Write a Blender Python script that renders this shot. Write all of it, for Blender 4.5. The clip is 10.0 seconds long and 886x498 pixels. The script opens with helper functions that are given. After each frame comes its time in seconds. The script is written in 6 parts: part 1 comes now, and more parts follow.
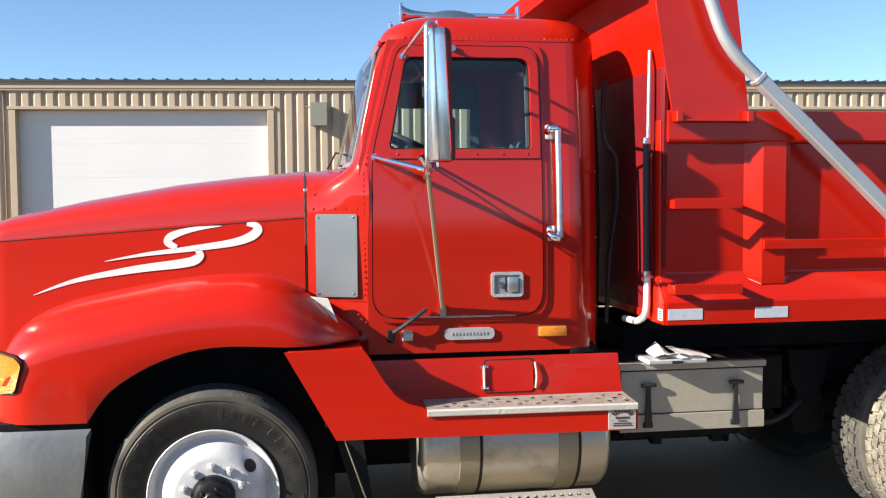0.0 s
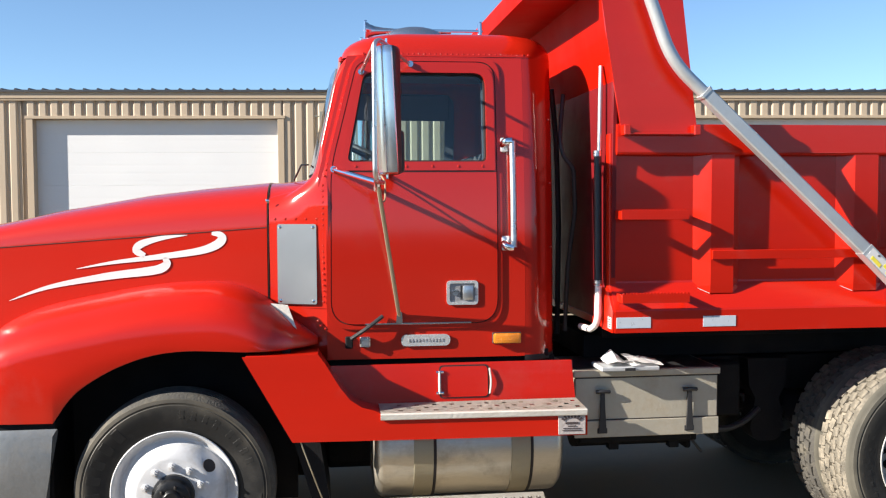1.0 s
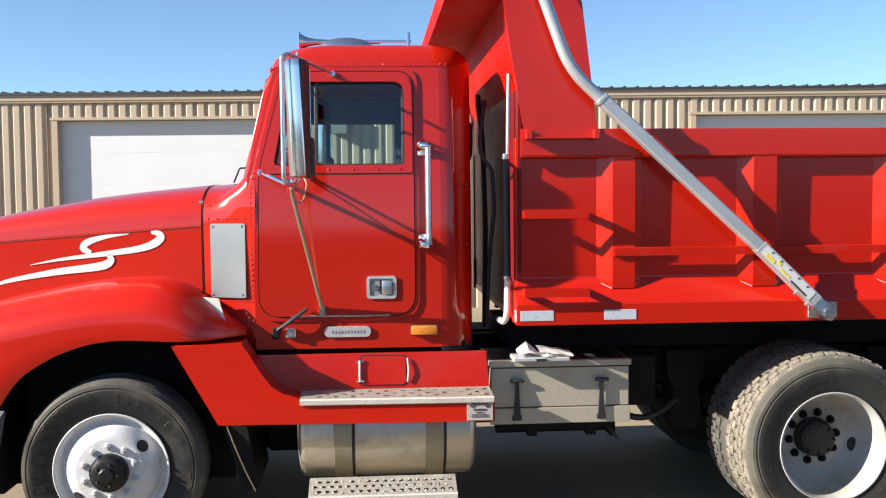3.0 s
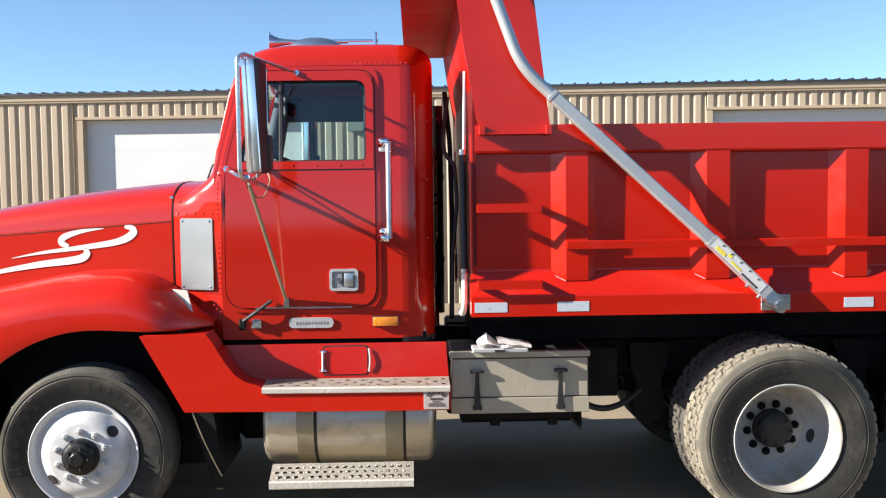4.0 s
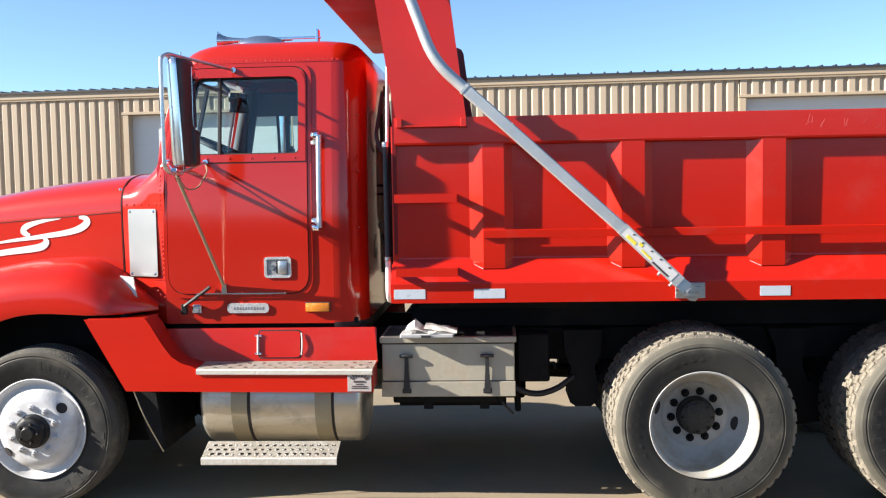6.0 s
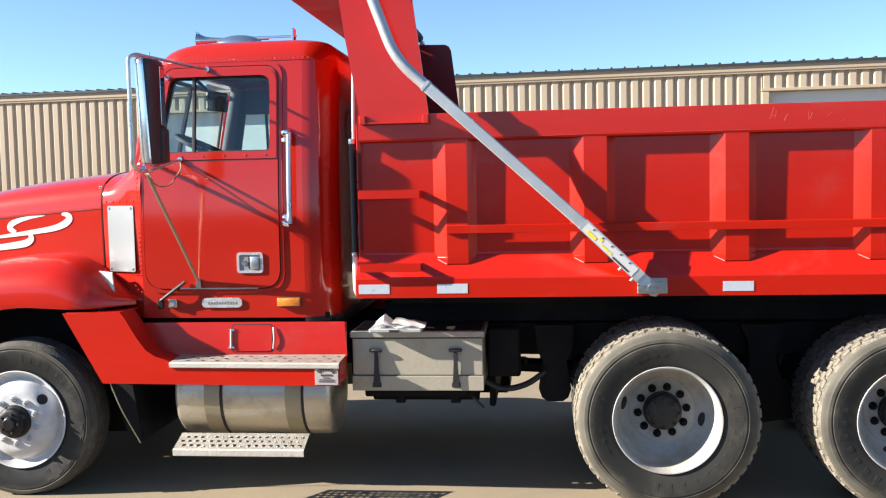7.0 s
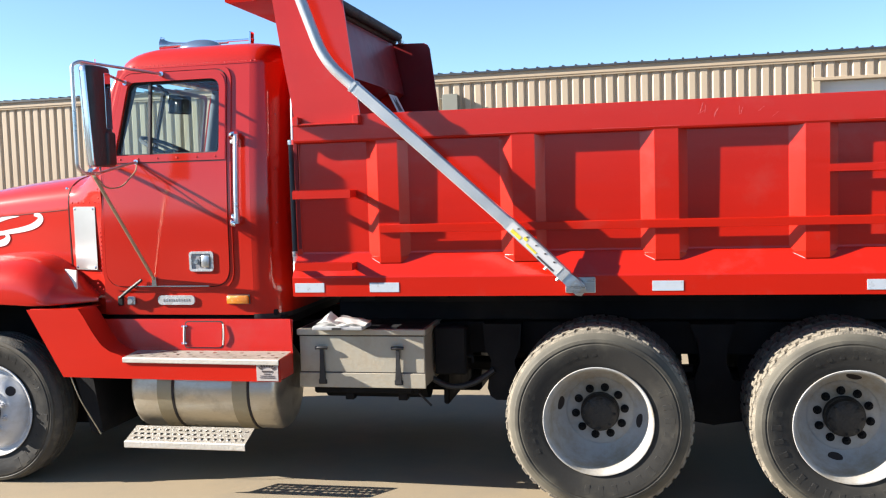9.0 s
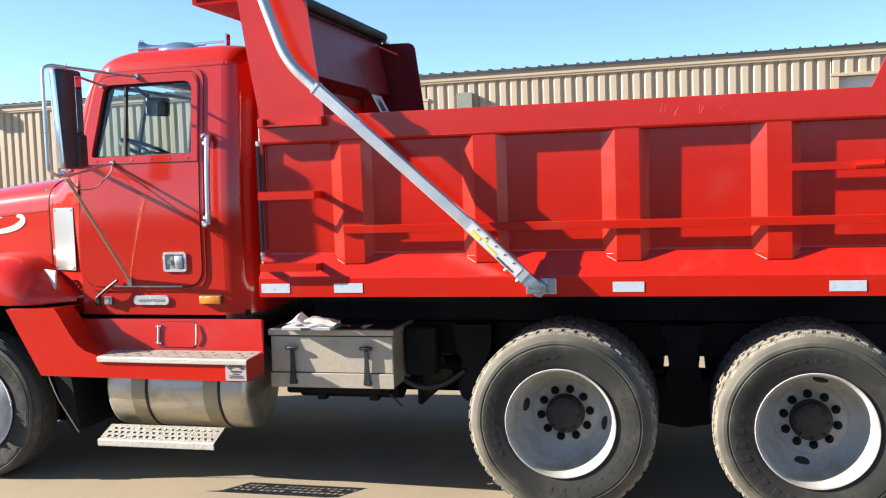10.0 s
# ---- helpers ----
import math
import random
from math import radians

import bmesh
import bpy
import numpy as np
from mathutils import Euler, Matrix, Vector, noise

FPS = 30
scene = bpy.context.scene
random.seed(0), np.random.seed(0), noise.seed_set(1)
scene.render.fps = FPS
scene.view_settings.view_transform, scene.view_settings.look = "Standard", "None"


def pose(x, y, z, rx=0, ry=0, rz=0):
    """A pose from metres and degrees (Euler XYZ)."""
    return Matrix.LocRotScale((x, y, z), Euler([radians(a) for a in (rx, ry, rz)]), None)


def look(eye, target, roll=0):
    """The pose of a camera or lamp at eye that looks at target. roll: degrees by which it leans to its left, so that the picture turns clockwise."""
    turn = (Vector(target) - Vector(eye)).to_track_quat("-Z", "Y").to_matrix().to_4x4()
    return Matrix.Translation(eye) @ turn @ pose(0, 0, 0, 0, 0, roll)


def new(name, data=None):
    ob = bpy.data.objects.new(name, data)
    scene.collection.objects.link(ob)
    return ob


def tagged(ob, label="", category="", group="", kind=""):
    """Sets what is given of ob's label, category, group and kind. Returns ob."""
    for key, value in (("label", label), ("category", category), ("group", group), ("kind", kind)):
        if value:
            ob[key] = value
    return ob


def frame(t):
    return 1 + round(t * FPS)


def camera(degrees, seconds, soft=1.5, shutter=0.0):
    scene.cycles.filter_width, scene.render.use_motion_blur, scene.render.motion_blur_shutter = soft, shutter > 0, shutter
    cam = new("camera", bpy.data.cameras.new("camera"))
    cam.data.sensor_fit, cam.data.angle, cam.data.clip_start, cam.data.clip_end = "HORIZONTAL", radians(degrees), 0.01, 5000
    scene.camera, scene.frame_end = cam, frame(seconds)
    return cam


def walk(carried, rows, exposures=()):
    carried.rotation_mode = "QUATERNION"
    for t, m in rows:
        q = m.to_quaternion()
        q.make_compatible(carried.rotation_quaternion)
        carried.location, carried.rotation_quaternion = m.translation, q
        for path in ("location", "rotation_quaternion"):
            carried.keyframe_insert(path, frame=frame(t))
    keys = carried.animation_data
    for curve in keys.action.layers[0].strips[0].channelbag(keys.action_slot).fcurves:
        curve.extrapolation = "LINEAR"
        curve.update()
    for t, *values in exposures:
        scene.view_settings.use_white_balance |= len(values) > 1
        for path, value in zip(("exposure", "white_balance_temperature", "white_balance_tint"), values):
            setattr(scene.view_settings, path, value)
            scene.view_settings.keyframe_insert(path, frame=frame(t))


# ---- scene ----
cam = camera(49.8, 10.0, soft=1.2)
PATH = [
    (0, (0.405, -0.387, 1.927), (0.719, 1.585, 1.815), -0.4),
    (0.5, (0.587, -0.487, 1.918), (0.87, 1.491, 1.82), -0.3),
    (1, (0.764, -0.6, 1.945), (1.017, 1.382, 1.848), -0.3),
    (1.5, (0.918, -0.706, 1.954), (1.151, 1.278, 1.86), -0.4),
    (2, (1.075, -0.812, 1.962), (1.286, 1.174, 1.867), -0.3),
    (2.5, (1.25, -0.914, 1.978), (1.436, 1.075, 1.874), -0.4),
    (3, (1.462, -1.017, 1.969), (1.61, 0.975, 1.863), -0.5),
    (4.5, (2.18, -1.25, 1.949), (2.193, 0.746, 1.832), -0.8),
    (5, (2.415, -1.3, 1.951), (2.385, 0.696, 1.827), -0.9),
    (5.5, (2.643, -1.347, 1.948), (2.572, 0.647, 1.82), -0.9),
    (7, (3.365, -1.391, 1.93), (3.153, 0.593, 1.795), -1.2),
    (7.5, (3.618, -1.375, 1.938), (3.352, 0.602, 1.797), -1.3),
    (8, (3.836, -1.357, 1.922), (3.526, 0.614, 1.785), -1.4),
    (8.5, (4.078, -1.319, 1.936), (3.718, 0.643, 1.793), -1.5),
    (9, (4.325, -1.272, 1.936), (3.914, 0.68, 1.794), -1.7),
    (9.5, (4.547, -1.222, 1.932), (4.094, 0.721, 1.792), -1.7),
    (10, (4.757, -1.164, 1.939), (4.266, 0.77, 1.795), -1.9),
]
walk(cam, [(t, look(eye, target, roll)) for t, eye, target, roll in PATH], [(0.0, 1.44), (3.0, 1.46), (5.0, 1.62), (7.5, 1.74), (10.0, 1.82)])

# ---- world and sun ----
SUN_DIR = Vector((2.08, 0.49, -1.0)).normalized()
world = bpy.data.worlds.new("world")
scene.world = world
world.use_nodes = True
wn = world.node_tree
wn.nodes.clear()
sky = wn.nodes.new("ShaderNodeTexSky")
sky.sky_type = "NISHITA"
sky.sun_disc = False
sky.sun_elevation = math.asin(-SUN_DIR.z)
sky.sun_rotation = math.atan2(-SUN_DIR.x, -SUN_DIR.y)
sky.air_density, sky.dust_density, sky.ozone_density = 0.84, 0.03, 5.0
sky.altitude = 1200
bg = wn.nodes.new("ShaderNodeBackground")
bg.inputs["Strength"].default_value = 0.070
wout = wn.nodes.new("ShaderNodeOutputWorld")
sat = wn.nodes.new("ShaderNodeHueSaturation")
sat.inputs["Hue"].default_value, sat.inputs["Saturation"].default_value = 0.493, 0.93
wn.links.new(sky.outputs[0], sat.inputs["Color"])
wn.links.new(sat.outputs[0], bg.inputs[0])
wn.links.new(bg.outputs[0], wout.inputs[0])
sun_data = bpy.data.lights.new("sun", "SUN")
sun_data.energy, sun_data.angle, sun_data.color = 5.0, radians(0.5), (1.0, 0.93, 0.83)
sun = new("sun", sun_data)
sun.matrix_world = look((-12, 0, 8), Vector((-12, 0, 8)) + SUN_DIR)


# ---- materials ----
def material(name, col, rough=0.5, metal=0.0, coat=0.0, var=0.12, scale=2.0, fine=70.0, bump=0.02, dirt=None, dirt_amount=0.0, dirt_scale=5.0,
             rough_var=0.1, aniso=None, spec=0.5, coat_rough=0.06):
    m = bpy.data.materials.new(name)
    m.use_nodes = True
    nt = m.node_tree
    b = nt.nodes["Principled BSDF"]
    tc = nt.nodes.new("ShaderNodeTexCoord")
    src = tc.outputs["Object"]
    if aniso:
        mp = nt.nodes.new("ShaderNodeMapping")
        mp.inputs["Scale"].default_value = aniso
        nt.links.new(src, mp.inputs[0])
        src = mp.outputs[0]
    n1, n2 = nt.nodes.new("ShaderNodeTexNoise"), nt.nodes.new("ShaderNodeTexNoise")
    n1.inputs["Scale"].default_value, n1.inputs["Detail"].default_value = scale, 6
    n2.inputs["Scale"].default_value, n2.inputs["Detail"].default_value = fine, 4
    nt.links.new(src, n1.inputs[0])
    nt.links.new(src, n2.inputs[0])
    mix = nt.nodes.new("ShaderNodeMix")
    mix.data_type = "RGBA"
    mix.inputs[6].default_value = (*[min(1, c * (1 - var)) for c in col], 1)
    mix.inputs[7].default_value = (*[min(1, c * (1 + var)) for c in col], 1)
    add = nt.nodes.new("ShaderNodeMath")
    add.operation = "MULTIPLY_ADD"
    add.inputs[1].default_value = 0.35
    nt.links.new(n2.outputs["Fac"], add.inputs[0])
    scl = nt.nodes.new("ShaderNodeMath")
    scl.operation = "MULTIPLY"
    scl.inputs[1].default_value = 0.65
    nt.links.new(n1.outputs["Fac"], scl.inputs[0])
    nt.links.new(scl.outputs[0], add.inputs[2])
    nt.links.new(add.outputs[0], mix.inputs[0])
    colour = mix.outputs[2]
    rg = nt.nodes.new("ShaderNodeMapRange")
    rg.inputs["From Min"].default_value, rg.inputs["From Max"].default_value = 0.3, 0.7
    rg.inputs["To Min"].default_value, rg.inputs["To Max"].default_value = max(0, rough - rough_var), min(1, rough + rough_var)
    nt.links.new(n1.outputs["Fac"], rg.inputs[0])
    rough_out = rg.outputs[0]
    if dirt:
        n3 = nt.nodes.new("ShaderNodeTexNoise")
        n3.inputs["Scale"].default_value, n3.inputs["Detail"].default_value, n3.inputs["Roughness"].default_value = dirt_scale, 9, 0.65
        nt.links.new(tc.outputs["Object"], n3.inputs[0])
        r3 = nt.nodes.new("ShaderNodeMapRange")
        r3.inputs["From Min"].default_value, r3.inputs["From Max"].default_value = 0.62 - 0.35 * dirt_amount, 0.80 - 0.25 * dirt_amount
        r3.inputs["To Max"].default_value = min(1.0, 0.35 + dirt_amount)
        nt.links.new(n3.outputs["Fac"], r3.inputs[0])
        m2 = nt.nodes.new("ShaderNodeMix")
        m2.data_type = "RGBA"
        nt.links.new(r3.outputs[0], m2.inputs[0])
        nt.links.new(colour, m2.inputs[6])
        m2.inputs[7].default_value = (*dirt, 1)
        colour = m2.outputs[2]
        m3 = nt.nodes.new("ShaderNodeMix")
        nt.links.new(r3.outputs[0], m3.inputs[0])
        nt.links.new(rough_out, m3.inputs[2])
        m3.inputs[3].default_value = 0.85
        rough_out = m3.outputs[0]
    nt.links.new(colour, b.inputs["Base Color"])
    nt.links.new(rough_out, b.inputs["Roughness"])
    b.inputs["Metallic"].default_value = metal
    b.inputs["Coat Weight"].default_value = coat
    b.inputs["Coat Roughness"].default_value = coat_rough
    b.inputs["Coat IOR"].default_value = 1.58
    b.inputs["Specular IOR Level"].default_value = spec
    if bump:
        bp = nt.nodes.new("ShaderNodeBump")
        bp.inputs["Strength"].default_value, bp.inputs["Distance"].default_value = min(1.0, bump * 10), 0.01
        nt.links.new(n2.outputs["Fac"], bp.inputs["Height"])
        nt.links.new(bp.outputs[0], b.inputs["Normal"])
        if coat:
            nt.links.new(bp.outputs[0], b.inputs["Coat Normal"])
    return m


def glass(name, tint, clear=0.9):
    m = bpy.data.materials.new(name)
    m.use_nodes = True
    nt = m.node_tree
    nt.nodes.clear()
    out = nt.nodes.new("ShaderNodeOutputMaterial")
    tr, gl, fr, mx = (nt.nodes.new(k) for k in ("ShaderNodeBsdfTransparent", "ShaderNodeBsdfGlossy", "ShaderNodeLayerWeight", "ShaderNodeMixShader"))
    steep, fac = nt.nodes.new("ShaderNodeMath"), nt.nodes.new("ShaderNodeMath")
    steep.operation, fac.operation = "POWER", "MULTIPLY_ADD"
    steep.inputs[1].default_value, fac.inputs[1].default_value, fac.inputs[2].default_value = 5.0, 0.96, 0.045
    tr.inputs[0].default_value = (*tint, 1)
    gl.inputs["Roughness"].default_value = 0.02
    fr.inputs["Blend"].default_value = 0.5
    nt.links.new(fr.outputs["Facing"], steep.inputs[0])
    nt.links.new(steep.outputs[0], fac.inputs[0])
    nt.links.new(fac.outputs[0], mx.inputs[0])
    nt.links.new(tr.outputs[0], mx.inputs[1])
    nt.links.new(gl.outputs[0], mx.inputs[2])
    nt.links.new(mx.outputs[0], out.inputs[0])
    return m


RED = material("red_paint", (0.39, 0.0115, 0.0035), 0.5, coat=1.0, coat_rough=0.11, spec=0.05, var=0.05, scale=1.3, fine=4, bump=0.004, dirt=(0.36, 0.03, 0.02), dirt_amount=0.04, dirt_scale=2.2, rough_var=0.06)
RED_BODY = material("red_body_paint", (0.455, 0.0095, 0.0009), 0.5, coat=0.8, coat_rough=0.2, spec=0.05, var=0.16, scale=1.6, fine=7, bump=0.009, aniso=(0.35, 1, 2.0), dirt=(0.40, 0.045, 0.034), dirt_amount=0.16, dirt_scale=3.1, rough_var=0.1)
RED_DULL = material("dull_red_paint", (0.40, 0.0060, 0.0010), 0.5, coat=0.0, spec=0.05, var=0.12, scale=2.5, fine=9, bump=0.006, dirt=(0.30, 0.014, 0.009), dirt_amount=0.15, dirt_scale=3)
# Body red darkened to stand for shade on headboard, lining and far post.
SHADED_RED = material("shaded_red_paint", (0.15, 0.0075, 0.010), 0.55, coat=0.35, coat_rough=0.25, spec=0.1, var=0.25, scale=2.5, fine=9, bump=0.008, dirt=(0.09, 0.012, 0.016), dirt_amount=0.3, dirt_scale=3)
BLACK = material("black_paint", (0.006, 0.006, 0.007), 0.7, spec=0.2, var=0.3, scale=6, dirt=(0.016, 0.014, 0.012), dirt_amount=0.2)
GAP = material("black_rubber_seal", (0.015, 0.010, 0.010), 0.7, var=0.2)
RUBBER = material("tyre_rubber", (0.027, 0.026, 0.024), 0.66, spec=0.25, var=0.35, scale=4, fine=90, bump=0.005, dirt=(0.060, 0.055, 0.045), dirt_amount=0.3, dirt_scale=5)
FRONT_AND_SHADED_TREAD = material("worn_front_and_shaded_dual_tread", (0.065, 0.06, 0.052), 0.85, var=0.3, scale=9, fine=90, bump=0.04, dirt=(0.17, 0.15, 0.11), dirt_amount=0.35, dirt_scale=8)
FRONT_RUBBER = material("clean_tyre_rubber", (0.014, 0.014, 0.014), 0.55, spec=0.3, var=0.3, scale=4, fine=60, bump=0.006, dirt=(0.045, 0.04, 0.033), dirt_amount=0.4, dirt_scale=4)
TREAD = material("dusty_tyre_tread", (0.13, 0.115, 0.09), 0.9, var=0.3, scale=9, fine=90, bump=0.06, dirt=(0.30, 0.26, 0.20), dirt_amount=0.5, dirt_scale=12)
WHITE_WHEEL = material("white_wheel_paint", (0.54, 0.54, 0.545), 0.42, var=0.06, scale=4, bump=0.01, dirt=(0.33, 0.29, 0.23), dirt_amount=0.32, dirt_scale=6)
GREY_WHEEL = material("dusty_white_wheel_paint", (0.38, 0.38, 0.375), 0.5, var=0.10, scale=5, bump=0.01, dirt=(0.27, 0.23, 0.165), dirt_amount=0.55, dirt_scale=5)
CAP = material("black_hub_cap", (0.008, 0.008, 0.009), 0.42, spec=0.35, var=0.3, scale=10, fine=50, bump=0.02)
HUB = material("oily_black_hub", (0.012, 0.0115, 0.011), 0.6, var=0.4, scale=18, fine=60, bump=0.08, dirt=(0.05, 0.04, 0.03), dirt_amount=0.4, dirt_scale=16)
CHROME = material("chrome", (0.82, 0.83, 0.85), 0.07, metal=1.0, var=0.03, rough_var=0.03, bump=0.0)
BRIGHT = material("bright_trim", (0.74, 0.74, 0.74), 0.24, metal=0.6, var=0.06, scale=20, fine=60, bump=0.0)
HORN = material("dull_chrome", (0.72, 0.73, 0.73), 0.15, metal=0.95, var=0.05, rough_var=0.05, bump=0.0)
STEEL = material("stainless_steel", (0.60, 0.60, 0.60), 0.30, metal=1.0, var=0.06, scale=3, fine=40, bump=0.004, aniso=(1, 1, 22), rough_var=0.08)
SHEET = material("brushed_steel_sheet", (0.46, 0.46, 0.45), 0.35, metal=0.97, var=0.05, scale=2, fine=25, bump=0.002, rough_var=0.03)
TUBE = material("galvanised_tube", (0.60, 0.61, 0.62), 0.32, metal=0.92, var=0.10, scale=7, fine=60, bump=0.01, dirt=(0.40, 0.39, 0.36), dirt_amount=0.2)
ARM = material("dull_silver_tube", (0.50, 0.52, 0.53), 0.40, metal=0.55, var=0.10, scale=7, fine=60, bump=0.01, dirt=(0.40, 0.39, 0.36), dirt_amount=0.2)
TANK = material("weathered_aluminium_tank", (0.56, 0.53, 0.46), 0.38, metal=0.92, var=0.28, scale=2.5, fine=30, bump=0.006, aniso=(1, 5, 5), dirt=(0.30, 0.25, 0.17), dirt_amount=0.32, dirt_scale=4)
STRAP = material("dull_steel_strap", (0.34, 0.30, 0.21), 0.5, metal=0.6, var=0.12, scale=6, fine=40, bump=0.01)
SCRATCH = material("scraped_paint", (0.47, 0.04, 0.032), 0.6, var=0.2, scale=30)
TREADPLATE = material("worn_aluminium_step", (0.60, 0.57, 0.51), 0.5, metal=0.3, var=0.12, scale=8, fine=60, bump=0.03, dirt=(0.42, 0.36, 0.27), dirt_amount=0.35, dirt_scale=9)
BOXALU = material("dusty_aluminium_toolbox", (0.42, 0.385, 0.31), 0.5, metal=0.35, var=0.10, scale=4, fine=40, bump=0.012, dirt=(0.36, 0.30, 0.21), dirt_amount=0.4, dirt_scale=4)
BUMPER = material("grey_steel_bumper", (0.20, 0.21, 0.215), 0.42, metal=0.55, var=0.16, scale=4, fine=30, bump=0.012, dirt=(0.16, 0.15, 0.14), dirt_amount=0.4, dirt_scale=5)
AMBER = material("amber_lens", (0.62, 0.20, 0.010), 0.2, coat=0.6, var=0.12, scale=30, fine=140, bump=0.05)
WHITE = material("white_vinyl", (0.58, 0.575, 0.57), 0.45, var=0.05, scale=4, bump=0.0)
TAPE = material("silver_reflective_tape", (0.55, 0.59, 0.64), 0.35, metal=0.2, var=0.08, scale=30, fine=160, bump=0.01)
YELLOW = material("yellow_sticker", (0.75, 0.62, 0.06), 0.5, var=0.08)
DARK_PRINT = material("dark_print", (0.05, 0.035, 0.035), 0.6, var=0.2)
HOSE = material("black_rubber_hose", (0.02, 0.021, 0.024), 0.45, var=0.2, scale=12)
# Lifted and blued to carry the sky's reflection in the side glass.
LINING = material("blue_grey_cab_lining", (0.085, 0.098, 0.12), 0.8, var=0.15, scale=8, fine=150, bump=0.03)
PLATE = material("dull_printed_plate", (0.40, 0.35, 0.33), 0.5, var=0.15, scale=20)
PRINT = material("grey_relief", (0.28, 0.28, 0.29), 0.35, metal=0.3, var=0.1)
SEAT = material("dark_grey_cloth", (0.045, 0.045, 0.05), 0.85, var=0.25, scale=10, fine=200, bump=0.05)
PLASTIC = material("black_plastic", (0.02, 0.02, 0.022), 0.5, var=0.2, scale=8)
WIRE = material("tan_cable_sheath", (0.30, 0.21, 0.13), 0.6, var=0.2, scale=20)
CASE = material("pale_grey_case", (0.36, 0.37, 0.38), 0.5, var=0.1, scale=12)
PAPER = material("white_paper", (0.90, 0.90, 0.90), 0.7, var=0.03, bump=0.0)
DUSTY = material("dusty_tan_paint", (0.56, 0.46, 0.33), 0.7, var=0.2, scale=6, fine=40, bump=0.02, dirt=(0.34, 0.27, 0.19), dirt_amount=0.35, dirt_scale=7)
PIPEWHITE = material("white_pipe", (0.74, 0.72, 0.68), 0.4, var=0.07, scale=9)
TARP = material("black_tarp", (0.010, 0.011, 0.015), 0.75, var=0.3, scale=9, fine=50, bump=0.05)
WALL = material("tan_metal_cladding", (0.40, 0.317, 0.228), 0.45, var=0.07, scale=0.7, fine=18, bump=0.006, dirt=(0.36, 0.28, 0.18), dirt_amount=0.18, dirt_scale=1.3)
FASCIA = material("tan_metal_trim", (0.40, 0.312, 0.218), 0.45, var=0.07, scale=0.6, fine=20, bump=0.004, dirt=(0.34, 0.27, 0.18), dirt_amount=0.2, dirt_scale=1.2)
ROOF = material("dark_metal_roof", (0.03, 0.034, 0.042), 0.5, var=0.15, scale=1.2, fine=25)
DOORWHITE = material("white_door_paint", (0.60, 0.60, 0.60), 0.45, var=0.04, scale=1.2, fine=25, bump=0.006)
UTIL = material("grey_utility_paint", (0.20, 0.20, 0.17), 0.5, var=0.08, scale=3)
BROWN = material("brown_metal_siding", (0.17, 0.15, 0.13), 0.6, var=0.15, scale=0.5, fine=15, bump=0.01, dirt=(0.07, 0.065, 0.05), dirt_amount=0.3, dirt_scale=0.4)
GROUND = material("dusty_tan_asphalt", (0.26, 0.212, 0.146), 0.95, spec=0.12, var=0.16, scale=0.35, fine=90, bump=0.015, dirt=(0.17, 0.155, 0.13), dirt_amount=0.4, dirt_scale=0.6)


def dark_yard(m):
    """Beyond the dusty apron, on the open side, the yard is old dark asphalt with an uneven edge."""
    nt = m.node_tree
    b = nt.nodes["Principled BSDF"]
    src = b.inputs["Base Color"].links[0].from_socket
    tc, sep, no = (nt.nodes.new(k) for k in ("ShaderNodeTexCoord", "ShaderNodeSeparateXYZ", "ShaderNodeTexNoise"))
    no.inputs["Scale"].default_value, no.inputs["Detail"].default_value = 0.5, 5
    nt.links.new(tc.outputs["Object"], sep.inputs[0])
    nt.links.new(tc.outputs["Object"], no.inputs[0])
    edge = nt.nodes.new("ShaderNodeMath")
    edge.operation = "MULTIPLY_ADD"
    edge.inputs[1].default_value = 2.0
    nt.links.new(no.outputs["Fac"], edge.inputs[0])
    nt.links.new(sep.outputs["Y"], edge.inputs[2])
    ramp = nt.nodes.new("ShaderNodeMapRange")
    ramp.inputs["From Min"].default_value, ramp.inputs["From Max"].default_value = 2.9, 2.2
    nt.links.new(edge.outputs[0], ramp.inputs[0])
    mix = nt.nodes.new("ShaderNodeMix")
    mix.data_type = "RGBA"
    nt.links.new(ramp.outputs[0], mix.inputs[0])
    nt.links.new(src, mix.inputs[6])
    mix.inputs[7].default_value = (0.05, 0.049, 0.046, 1)
    nt.links.new(mix.outputs[2], b.inputs["Base Color"])


